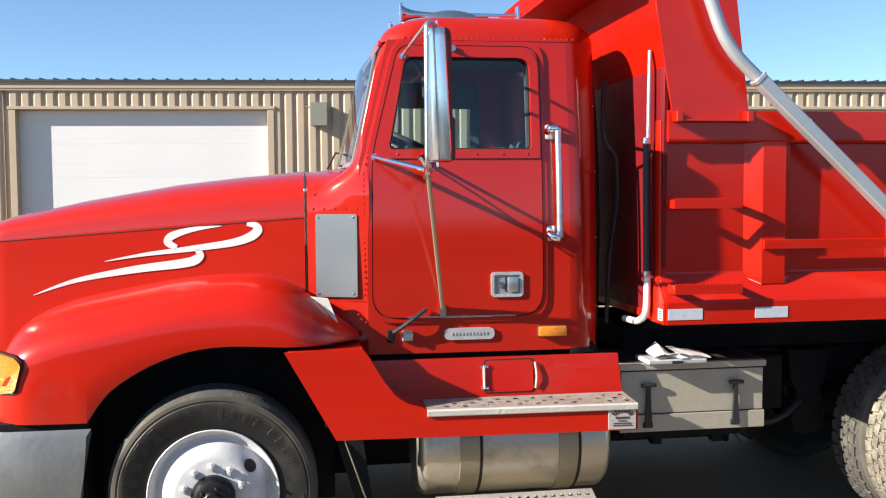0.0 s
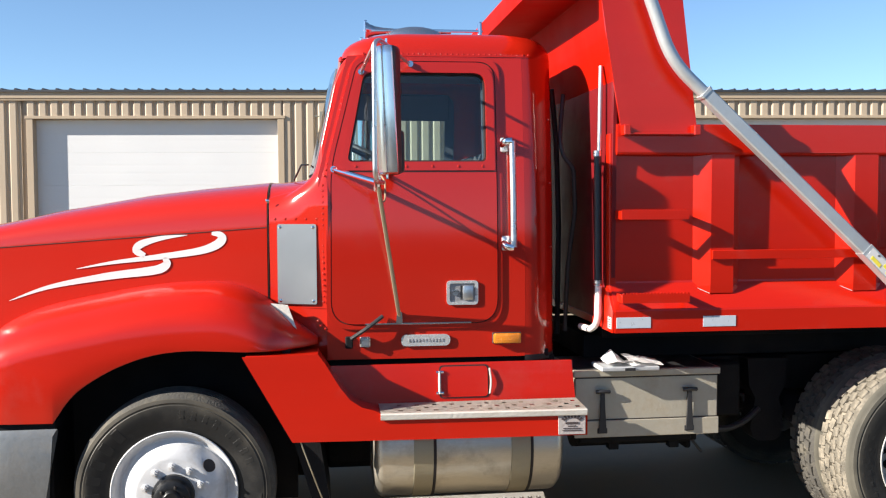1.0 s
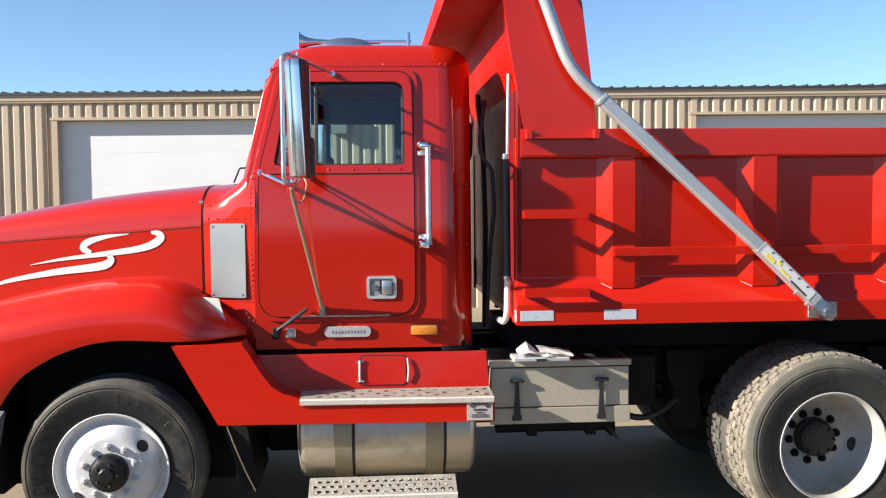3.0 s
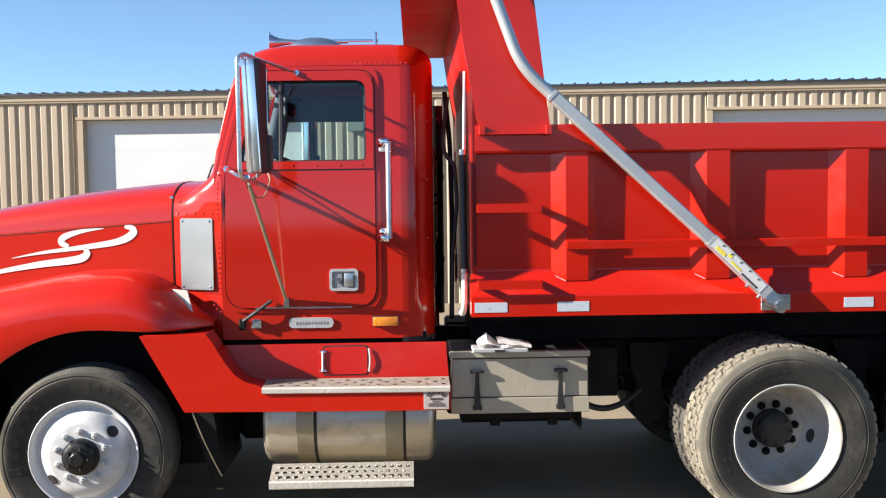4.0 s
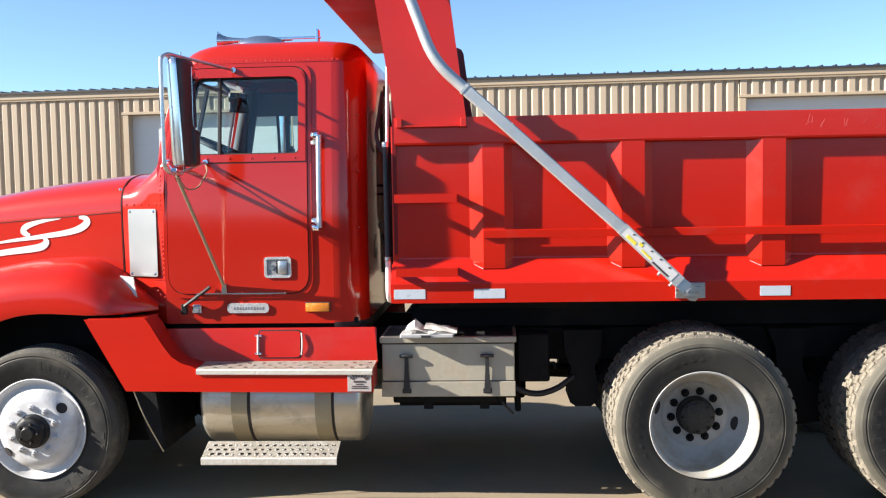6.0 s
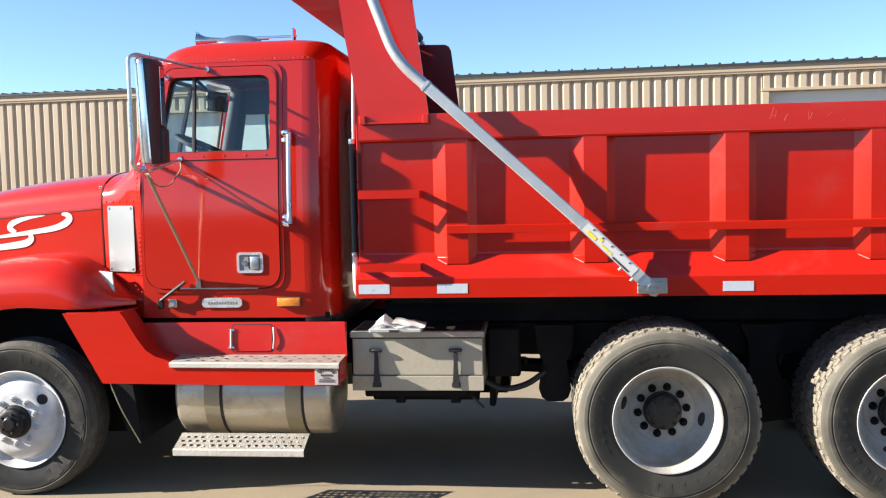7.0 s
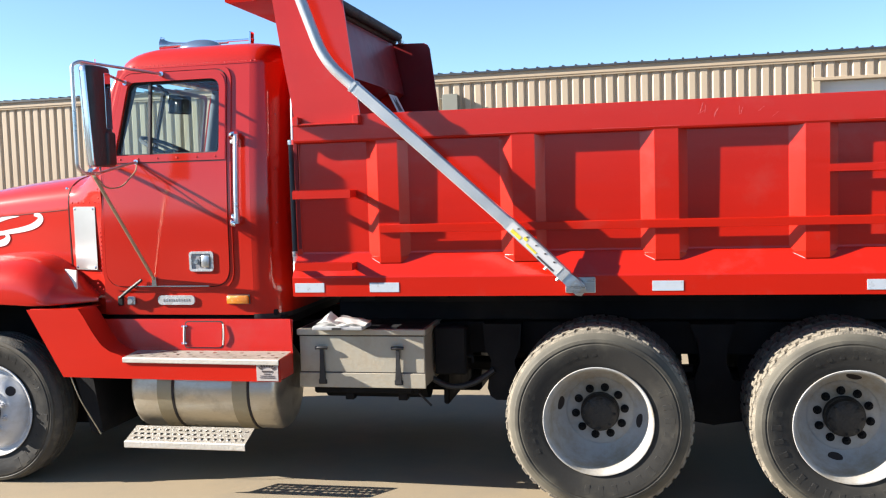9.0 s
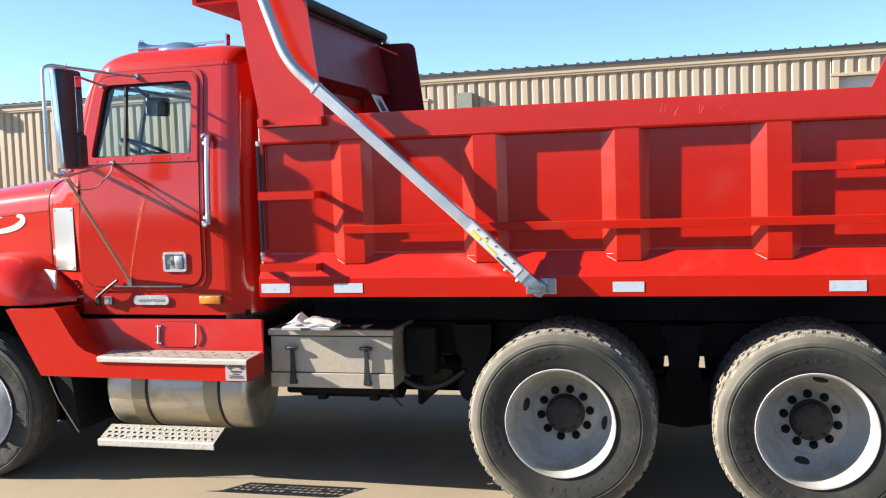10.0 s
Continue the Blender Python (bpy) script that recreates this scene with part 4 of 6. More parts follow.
SHELL = [(1.105, 4.10), (1.075, 4.10), (1.046, 4.085), (1.028, 4.045), (1.022, 4.00), (1.027, 3.968), (1.040, 3.945), (1.058, 3.930), (1.078, 3.923), (1.094, 3.922), (1.101, 3.928), (1.102, 3.95)]
BACK = [(1.094, 3.926), (1.110, 3.932), (1.132, 3.962), (1.148, 4.01), (1.147, 4.05), (1.138, 4.100), (1.110, 4.106), (1.098, 4.05)]
LEVELS = ((2.083, 0.84), (2.090, 0.96), (2.12, 1.0), (2.40, 1.0), (2.645, 1.0), (2.672, 0.985), (2.684, 0.92), (2.689, 0.70))
shell_rings = [mirror_ring(z, k, 0.030 * (2.70 - z) / 0.6, SHELL) for z, k in LEVELS]
mirror = part("side_mirror", loft(shell_rings), HORN, truck, "tall chrome-backed side mirror", both=True, smooth=35)
part("mirror_housing", loft([mirror_ring(z, k * 0.998, 0.012 * (2.70 - z) / 0.6, BACK) for z, k in LEVELS]), PLASTIC, mirror, "black mirror housing", both=True, smooth=35)
mg = block((1.1405, 4.018, 2.31), (1.1505, 4.085, 2.65), 0.001)
part("mirror_glass", mg, MIRROR_GLASS, mirror, both=True)
cv = block((1.120, 3.995, 2.088), (1.168, 4.095, 2.295), 0.020, seg=3)
part("convex_mirror", cv, PLASTIC, mirror, "black convex spotter mirror", both=True)
part("mirror_tube", tube([(mx, 4.03, 2.705), (1.045, 3.93, 2.712), (1.018, 3.893, 2.69), (1.018, 3.893, 2.08), (1.03, 3.94, 2.045), (mx - 0.02, 4.05, 2.045)], 0.0115, 10, 0.03), TUBE, mirror, both=True)
part("mirror_stud", tube([(mx, my, 2.06), (mx, my, 2.735)], 0.006, 8), CHROME, mirror, both=True)
part("upper_arm", tube([(1.07, 3.99, 2.71), (1.248, 4.47, 2.69)], 0.009, 8), TUBE, mirror, both=True)
part("upper_arm", tube([(1.03, 3.94, 2.71), (0.985, 4.47, 2.645)], 0.009, 8), TUBE, mirror, both=True)
for x, z in ((1.248, 2.69), (0.985, 2.645), (0.832, 2.125), (1.07, 2.12)):
    part("arm_foot", tube([(x, 4.445, z), (x, 4.482, z)], 0.017, 10), CHROME, mirror, both=True)
part("lower_arm", tube([(0.832, 4.455, 2.125), (1.035, 4.02, 2.045)], 0.0135, 10), CHROME, mirror, both=True)
part("lower_clamp", tube([(1.035, 4.0, 2.065), (1.038, 4.06, 2.01)], 0.018, 10), CHROME, mirror, both=True)
part("brace_rod", tube([(1.04, 4.03, 2.03), (1.172, 4.455, 1.345)], 0.011, 8), STRAP, mirror, both=True)
part("brace_foot", plate(round_poly([(1.155, 1.305), (1.19, 1.305), (1.186, 1.365), (1.16, 1.365)], 0.008), [], side(4.447), 0.016), CHROME, mirror, both=True)
part("second_arm", tube([(1.07, 4.455, 2.12), (1.045, 4.03, 2.04)], 0.009, 8), TUBE, mirror, both=True)
part("mirror_wire", tube([(1.04, 4.05, 2.03), (1.06, 4.12, 1.95), (1.09, 4.25, 1.955), (1.10, 4.40, 2.06), (1.075, 4.45, 2.10)], 0.005, 6, 0.06), WIRE, mirror, "frayed tan mirror cable", both=True)


# ---- side skirt, steps, tank ----
skirt_y = 4.2
curve = [(0.74, 1.182), (0.775, 1.135), (0.81, 1.075), (0.85, 1.01), (0.90, 0.945), (0.96, 0.905), (1.03, 0.885), (1.06, 0.868)]
outline = [(0.362, 1.174)] + curve + [(2.13, 0.868), (2.13, 0.732), (1.4, 0.732), (0.608, 0.734)]
skirt = part("side_skirt", plate(outline, [], side(skirt_y), 0.012), RED_BODY, truck, "red side skirt with steps", both=True, smooth=15)
part("skirt_return", loft([[Vector((x, y, z)) for x, z in curve + [(1.10, 0.866)]] for y in (skirt_y + 0.002, 4.30, 4.44)], closed=False, caps=False), RED_BODY, skirt, both=True)
part("skirt_top", block((0.38, skirt_y + 0.012, 1.168), (0.745, 4.50, 1.178), 0.002), RED_BODY, skirt, both=True)
part("skirt_panel", plate([(0.78, 0.87), (2.128, 0.87), (2.11, 1.085), (0.78, 1.085)], [], lambda u, v, w: Vector((u, 4.42 + (v - 0.87) * 0.12 + w, v)), 0.012), RED_BODY, skirt, both=True, smooth=0)
part("skirt_end", plate([(skirt_y + 0.012, 0.735), (4.44, 0.735), (4.462, 1.08), (4.42, 0.872), (skirt_y + 0.012, 0.866)], [], lambda u, v, w: Vector((2.108 + w, u, v)), 0.012), RED_BODY, skirt, both=True, smooth=0)
part("skirt_bottom", block((0.64, skirt_y + 0.012, 0.733), (2.12, 4.30, 0.741), 0.001), RED_BODY, skirt, both=True)
hp = lambda u, v, w: Vector((u, 4.42 + (v - 0.87) * 0.12 - 0.005 + w, v))
HATCH = round_poly([(1.39, 0.905), (1.645, 0.905), (1.645, 1.066), (1.39, 1.066)], 0.022)
part("hatch_gap", plate([(1.5175 + (x - 1.5175) * 1.06, 0.9855 + (z - 0.9855) * 1.09) for x, z in HATCH], [], lambda u, v, w: hp(u, v, w) + Vector((0, 0.003, 0)), 0.002), GAP, skirt, both=True, smooth=0)
part("hatch", plate(HATCH, [], hp, 0.005), RED_BODY, skirt, "small red access hatch", both=True, smooth=15)
part("hatch_hinge", tube([hp(1.383, 0.925, -0.006), hp(1.383, 1.045, -0.006)], 0.007, 8), TREADPLATE, skirt, both=True)
for z in (0.93, 1.04):
    part("hinge_leaf", tube([hp(1.365, z, -0.004), hp(1.405, z, -0.004)], 0.008, 8), CHROME, skirt, both=True)
part("hatch_latch", tube([hp(1.655, 0.92, -0.004), hp(1.663, 0.985, -0.012), hp(1.655, 1.055, -0.004)], 0.005, 6, 0.03), TREADPLATE, skirt, both=True)


def grip_step(x0, x1, y0, y1, z0, z1, lip, every):
    """An aluminium step: a sheet pierced by three rows of slots, with a rolled front lip and end flanges."""
    bm = bmesh.new()
    prof = [(y0 + 0.004, z0 - lip), (y0, z0 - lip + 0.004), (y0 - 0.002, z0 - 0.006), (y0 + 0.006, z0), (y0 + 0.016, z0), (y0 + 0.016, z0 - 0.005), (y0 + 0.010, z0 - 0.008), (y0 + 0.010, z0 - lip)]
    loft([[Vector((x, y, z)) for y, z in prof] for x in (x0, x1)], bm=bm)
    rows = (0.0, 0.16, 0.27, 0.42, 0.53, 0.68, 0.79, 1.0)
    count = 2 * round((x1 - x0) / 0.046)
    at = lambda i, t: (x0 + (x1 - x0) * i / count, y0 + 0.015 + (y1 - y0 - 0.015) * t, z0 + (z1 - z0) * t)
    flat = bmesh.new()
    grid = [[flat.verts.new(at(i, t)) for i in range(count + 1)] for t in rows]
    rng = random.Random(5)
    for r in range(len(rows) - 1):
        for i in range(count):
            slot = r % 2 and 0 < i < count - 1 and (i + r // 2 * every // 2) % every == 0 and rng.random() < 0.93
            if not slot:
                flat.faces.new((grid[r][i], grid[r][i + 1], grid[r + 1][i + 1], grid[r + 1][i]))
    bmesh.ops.solidify(flat, geom=flat.faces[:], thickness=0.004)
    sheet_mesh = bpy.data.meshes.new("sheet")
    flat.to_mesh(sheet_mesh)
    flat.free()
    bm.from_mesh(sheet_mesh)
    bpy.data.meshes.remove(sheet_mesh)
    return bm


def step_teeth(x0, x1, y0, y1, z0, z1, rows, pitch):
    bm = bmesh.new()
    for r in range(rows):
        t = (r + 0.55) / (rows + 0.4)
        x = x0 + 0.02 + ((r + 1) % 2) * pitch * 0.5
        while x < x1 - 0.02:
            p = Vector((x, y0 + (y1 - y0) * t, z0 + (z1 - z0) * t + 0.003))
            bmesh.ops.create_cone(bm, cap_ends=True, segments=6, radius1=0.007, radius2=0.004, depth=0.003, matrix=Matrix.Translation(p))
            x += pitch
    return bm


for nm, dims in (("upper_step", (1.055, 2.125, 4.185, 4.405, 0.872, 0.885, 0.034)), ("lower_step", (1.10, 1.912, 4.105, 4.27, 0.361, 0.418, 0.044))):
    st = part(nm, grip_step(*dims, 4 if nm == "upper_step" else 2), TREADPLATE, truck, "worn bright aluminium grip step", both=True, smooth=0)
    x0, x1, y0, y1, z0, z1, lip = dims
    if nm == "lower_step":
        part("grip_relief", step_teeth(x0, x1, y0 + 0.01, y1, z0, z1, 3, 0.046), TREADPLATE, st, both=True, smooth=0, kind="stuff")
TY, TZ, TR = 4.592, 0.632, 0.287
rings = []
for x, r in ((1.022, 0.10), (1.026, 0.19), (1.036, 0.255), (1.054, 0.279), (1.075, TR), (1.995, TR), (2.015, 0.279), (2.036, 0.255), (2.048, 0.20), (2.052, 0.10)):
    rings.append([Vector((x, TY + r * math.cos(a), TZ + r * math.sin(a))) for a in (2 * math.pi * k / 48 for k in range(48))])
tank = part("fuel_tank", loft(rings), TANK, truck, "weathered aluminium cylindrical fuel tank", both=True, smooth=35)
for x in (1.285, 1.803):
    part("tank_strap", loft([[Vector((xx, TY + rr * math.cos(a), TZ + rr * math.sin(a))) for a in (2 * math.pi * k / 48 for k in range(48))] for xx, rr in ((x - 0.052, TR + 0.001), (x - 0.05, TR + 0.006), (x + 0.05, TR + 0.006), (x + 0.052, TR + 0.001))]), STRAP, tank, "dull steel tank strap", both=True, smooth=35)
    part("strap_edge", loft([[Vector((xx, TY + rr * math.cos(a), TZ + rr * math.sin(a))) for a in (2 * math.pi * k / 48 for k in range(48))] for xx, rr in ((x + 0.052, TR + 0.001), (x + 0.053, TR + 0.007), (x + 0.066, TR + 0.007), (x + 0.067, TR + 0.001))]), GAP, tank, both=True)

# decal plate on the skirt: arch and bars in place of lettering
part("decal_plate", block((1.975, skirt_y - 0.004, 0.738), (2.118, skirt_y, 0.862), 0.001), PLATE, skirt, "pale plate with dark printed bars", smooth=0)
dp = bmesh.new()
for k in range(7):
    a = radians(150 - k * 20)
    c = Vector((2.046 + 0.052 * math.cos(a), skirt_y - 0.0055, 0.800 + 0.036 * math.sin(a)))
    block(c - Vector((0.0055, 0.001, 0.011)), c + Vector((0.0055, 0.001, 0.011)), 0, dp, turn=Matrix.Rotation(-(a - math.pi / 2), 4, "Y"))
for z, w, h in ((0.800, 0.034, 0.007), (0.783, 0.022, 0.003), (0.771, 0.046, 0.003), (0.760, 0.05, 0.003)):
    block((2.046 - w, skirt_y - 0.0065, z - h), (2.046 + w, skirt_y - 0.0045, z + h * 0.4), 0, dp)
part("decal_print", dp, DARK_PRINT, skirt, smooth=0, kind="stuff")

# toolbox
TB = (2.146, 2.972, 4.5, 4.98)
toolbox = part("toolbox", block((TB[0], TB[2], 0.64), (TB[1], TB[3], 0.972), 0.006), BOXALU, truck, "dusty aluminium toolbox with rubber latches")
part("lid", block((TB[0] - 0.012, TB[2] - 0.014, 0.976), (TB[1] + 0.012, TB[3] + 0.01, 1.014), 0.005), BOXALU, toolbox)
# Thin black sheet stands in for the deep shade on the lid's top.
part("lid_mat", block((TB[0] + 0.01, TB[2] + 0.012, 1.0135), (TB[1] - 0.01, TB[3] - 0.01, 1.018), 0.002), PLASTIC, toolbox, "thin black sheet for the shade on the lid")
part("lid_gap", block((TB[0] + 0.004, TB[2] - 0.002, 0.968), (TB[1] - 0.004, TB[3], 0.977), 0), GAP, toolbox, smooth=0)
part("lower_band", block((TB[0] - 0.004, TB[2] - 0.010, 0.638), (TB[1] + 0.004, TB[2] - 0.001, 0.732), 0.003), BOXALU, toolbox)
part("band_gap", block((TB[0], TB[2] - 0.003, 0.733), (TB[1], TB[2] + 0.001, 0.738), 0), GAP, toolbox, smooth=0)
for x in (2.30, 2.802):
    la = part("latch", plate(round_poly([(x - 0.021, 0.668), (x + 0.021, 0.668), (x + 0.013, 0.80), (x + 0.010, 0.90), (x - 0.010, 0.90), (x - 0.013, 0.80)], 0.005), [], side(TB[2] - 0.024), 0.014), PLASTIC, toolbox, "black rubber T latch")
    part("latch_bar", tube([(x - 0.040, TB[2] - 0.02, 0.895), (x, TB[2] - 0.026, 0.899), (x + 0.040, TB[2] - 0.02, 0.895)], 0.011, 8), PLASTIC, toolbox)
    part("latch_base", block((x - 0.028, TB[2] - 0.016, 0.660), (x + 0.028, TB[2], 0.690), 0.003), PLASTIC, toolbox)
part("toolbox_hanger", block((2.2, 4.62, 0.57), (2.9, 4.9, 0.64), 0.006), BLACK, toolbox)


def draw_in(names, amount, levels=()):
    """Draw the outer sides of the truck's parts of these names towards its middle line by amount(x, depth, z), alike on both sides."""
    for thing in [o for o in truck.children if o.name.split(".")[0] in names]:
        for ob in (thing, *thing.children_recursive):
            bm = bmesh.new()
            bm.from_mesh(ob.data)
            for level in levels:
                bmesh.ops.bisect_plane(bm, geom=bm.verts[:] + bm.edges[:] + bm.faces[:], plane_co=(0, 0, level), plane_no=(0, 0, 1))
            for v in bm.verts:
                s = 1.0 if v.co.y < YC else -1.0
                v.co.y += s * amount(v.co.x, v.co.y if s > 0 else 2 * YC - v.co.y, v.co.z)
            bm.to_mesh(ob.data)
            bm.free()


def clamp(v):
    return max(0.0, min(1.0, v))


def lean_rise(z):
    return 0.0 if z < 1.55 else (z - 1.55) ** 2 / 1.44 if z < 2.27 else z - 1.91


def cab_lean(x, y, z):
    return clamp((x - 0.60) / 0.045) * clamp((YC - y) / 0.86) * (-0.008 + 0.018 * (1.7 - x) / 0.9 + 0.118 * lean_rise(z))


draw_in(["cab"], cab_lean, [1.56 + 0.06 * k for k in range(13)])
draw_in(["side_mirror"], lambda x, y, z: clamp((y - 4.10) / 0.34) * cab_lean(x, y, z))
draw_in(["side_skirt", "upper_step"], lambda x, y, z: clamp((4.41 - y) / 0.2) * (-0.010 + 0.055 * clamp((2.1 - x) / 1.6)))

# cowl between hood and doors, sweeping up into the pillars
cowl_y = lambda u: 4.600 + (u - 0.488) * (4.484 - 4.600) / 0.312
cowl_levels = lambda t: (1.816 + 0.06 * t ** 1.5, 2.07 + 0.05 * t * t)
rings = []
for k in range(9):
    zs, zt = cowl_levels(k / 8)
    rings.append(arch_section(0.488 + 0.039 * k, cowl_y(0.488 + 0.039 * k) + 0.008, 1.385, zs, zt - 0.003))
part("cowl", loft(rings), RED, cab, "red cowl panel ahead of the door", smooth=60)
vent = part("vent_panel", plate(round_poly([(0.53, 1.408), (0.738, 1.408), (0.738, 1.835), (0.53, 1.835)], 0.012), [], lambda u, v, w: Vector((u, cowl_y(u) - 0.007 + w, v)), 0.006), SHEET, cab, "brushed stainless steel panel")
for u in (0.547, 0.722):
    for v in (1.425, 1.818):
        part("vent_screw", ball_rivets([Vector((u, cowl_y(u) - 0.008, v))], 0.007), CHROME, cab)
PILLAR = [(1.85, 0.489), (1.89, 0.489), (1.92, 0.505), (1.95, 0.535), (1.98, 0.572), (2.01, 0.618), (2.035, 0.655), (2.06, 0.689), (2.09, 0.717), (2.12, 0.735), (2.16, 0.747), (2.2, 0.756), (2.3, 0.777), (2.5, 0.822), (2.60, 0.846), (2.68, 0.874), (2.735, 0.915)]


def pillar_y(z, x=0.80):
    up = clamp((z - 1.88) / 0.30)
    up = up * up * (3 - 2 * up)
    return cowl_y(x) * (1 - up) + (4.486 + 0.118 * lean_rise(z)) * up - 0.002


def pillar_round(z):
    """Half widths of the pillar's rounded front edge: along the truck and across it."""
    return interp(z, [(1.92, 0.27), (2.0, 0.17), (2.1, 0.085), (2.2, 0.072), (2.735, 0.07)]), interp(z, [(1.92, 0.11), (2.1, 0.09), (2.2, 0.06), (2.735, 0.055)])


def corner_y(x, z):
    """The outer skin where the cowl's shoulder and the foot of the pillar run into one another."""
    zs, zt = cowl_levels((x - 0.488) / 0.312)
    s = clamp((z - zs) / (zt - zs))
    a = YC - (YC - cowl_y(x)) * (1 - s ** (2 / 0.62)) ** 0.31
    xf, (rx, ry) = glide(z, PILLAR), pillar_round(z)
    b = 9.0
    if x > xf:
        b = pillar_y(z, x) + ry * (1 - math.sqrt(1 - clamp((xf + rx - x) / rx) ** 2)) + 0.006 * clamp((2.12 - z) / 0.1) + 0.06 * clamp((1.95 - z) / 0.1) ** 2
    low, gap = min(a, b), abs(a - b)
    return low - 0.014 * math.log(1 + math.exp(-gap / 0.014))


rings = []
for k in range(40):
    x = 0.488 + 0.312 * k / 39
    row = [(cowl_y(x) + 0.012 * (1.75 - z) / 0.365, z) for z in (1.385, 1.5, 1.62, 1.72)]
    for j in range(41):
        a = math.pi / 2 * j / 40
        lo, hi = 0.0, 0.42 / max(math.sin(a), 0.42 / 0.6)
        for _ in range(22):
            mid = (lo + hi) / 2
            lo, hi = (mid, hi) if 4.66 - mid * math.cos(a) > corner_y(x, 1.75 + mid * math.sin(a)) else (lo, mid)
        row.append((4.66 - lo * math.cos(a), 1.75 + lo * math.sin(a)))
    row += [(4.72, row[-1][1] - 0.02), (4.76, row[-1][1] - 0.10)]
    rings.append([Vector((x, y, z)) for y, z in row])
part("cowl_corner", loft(rings, closed=False, caps=False), RED, cab, "red cowl side sweeping up into the pillar", both=True, smooth=60)
rings = []
for k in range(41):
    z = 2.10 + 0.639 * k / 40
    xf, (rx, ry) = glide(z, PILLAR), pillar_round(z)
    deep = max(interp(z, [(2.05, 0.20), (2.18, 0.085), (2.735, 0.08)]), ry + 0.01)
    back = max(xf + rx + 0.02, interp(z, [(2.05, 0.80), (2.2, 0.79), (2.735, 0.97)]))
    box = clamp((z - 2.12) / 0.12) * clamp((2.74 - z) / 0.16)
    row = []
    for i in range(13):
        a = math.pi / 2 * i / 12
        soft = (xf + rx * (1 - math.sin(a)), ry * (1 - math.cos(a)))
        hard = (xf + rx - rx * 0.86 * i / 4, 0.010 * i / 4) if i < 5 else (xf + 0.14 * rx * (1 - math.sin(math.pi / 2 * (i - 4) / 8)), 0.010 + 0.014 * (1 - math.cos(math.pi / 2 * (i - 4) / 8)))
        row.append(tuple(p * (1 - box) + q * box for p, q in zip(soft, hard)))
    full = [(back + (xf + rx - back) * i / 4, 0.0) for i in range(4)] + row + [(xf + 0.004, deep), (back, deep)]
    rings.append([Vector((x, pillar_y(z, min(x, 0.80)) + d + 0.001, z)) for x, d in full])
part("a_pillar", loft(rings), RED_BODY, cab, "red windscreen pillar", both=True, smooth=50)
riv = [Vector((0.775, cowl_y(0.775) + 0.002, z)) for z in np.arange(1.42, 1.81, 0.030)] + [Vector((0.775, corner_y(0.775, z), z)) for z in np.arange(1.83, 2.06, 0.030)]
riv += [Vector((0.780 + (z - 2.07) * 0.255, pillar_y(z), z)) for z in np.arange(2.09, 2.66, 0.032)]
riv += [Vector((x, cowl_y(x) - 0.001, 1.862)) for x in (0.52, 0.575, 0.63, 0.685, 0.74)]
part("rivets", ball_rivets(riv, 0.0052), RED, cab, both=True, smooth=60, kind="stuff")

# ---- dump body ----
BX0, BX1 = 2.262, 6.30
PANEL_Y, RIB_Y, LOW_Y, RAIL_Y = 4.239, 4.185, 4.143, 4.184
prof = [(LOW_Y, 1.267), (LOW_Y, 1.378), (LOW_Y + 0.004, 1.388), (PANEL_Y - 0.002, 1.517), (PANEL_Y, 1.527), (PANEL_Y, 2.20), (PANEL_Y + 0.012, 2.20), (PANEL_Y + 0.012, 1.52), (LOW_Y + 0.05, 1.38), (LOW_Y + 0.05, 1.267)]
body = part("dump_body", loft([[Vector((x, y, z)) for y, z in prof] for x in (BX0, BX1)]), RED_BODY, truck, "red steel dump body with ribbed sides", both=True, smooth=0)
part("top_rail", loft([[Vector((x, y, z)) for y, z in ((RAIL_Y, 2.19), (RAIL_Y - 0.003, 2.20), (RAIL_Y - 0.003, 2.343), (RAIL_Y, 2.345), (RAIL_Y + 0.12, 2.345), (RAIL_Y + 0.12, 2.33), (RAIL_Y + 0.012, 2.185))] for x in (BX0 + 0.02, BX1)]), RED_BODY, body, both=True, smooth=0)
part("bed_floor", block((BX0, LOW_Y + 0.05, 1.268), (BX1, 2 * YC - LOW_Y - 0.05, 1.31), 0.004), RED_BODY, body)
part("lower_rail_end", plate([(LOW_Y + 0.006, 1.268), (PANEL_Y + 0.1, 1.268), (PANEL_Y + 0.1, 1.49), (PANEL_Y, 1.49), (LOW_Y + 0.004, 1.38)], [], lambda u, v, w: Vector((BX0 - 0.012 + w, u, v)), 0.012), RED_BODY, body, both=True, smooth=0)
part("underframe_rail", block((BX0 + 0.1, 4.72, 1.16), (BX1 - 0.1, 4.80, 1.27), 0.004), BLACK, body, both=True)
for k in range(8):
    x = 2.6 + k * 0.48
    part("floor_bearer", block((x - 0.03, 4.62, 1.19), (x + 0.03, 2 * YC - 4.62, 1.266), 0.003), BLACK, body)


def rib(x0, x1, flank=0.10):
    z0, z1 = 1.45, 2.19
    rings = []
    for z, yb in ((1.462, RIB_Y + 0.006), (1.50, RIB_Y + 0.004), (z1, RIB_Y)):
        base = PANEL_Y + 0.004
        if z < 1.49:
            base = PANEL_Y - 0.01
        rings.append([Vector((x0 - flank, base, z + 0.035 * (z < 1.49))), Vector((x0, yb, z)), Vector((x1, yb, z)), Vector((x1 + flank * 0.65, base, z + 0.035 * (z < 1.49)))])
    return loft(rings)


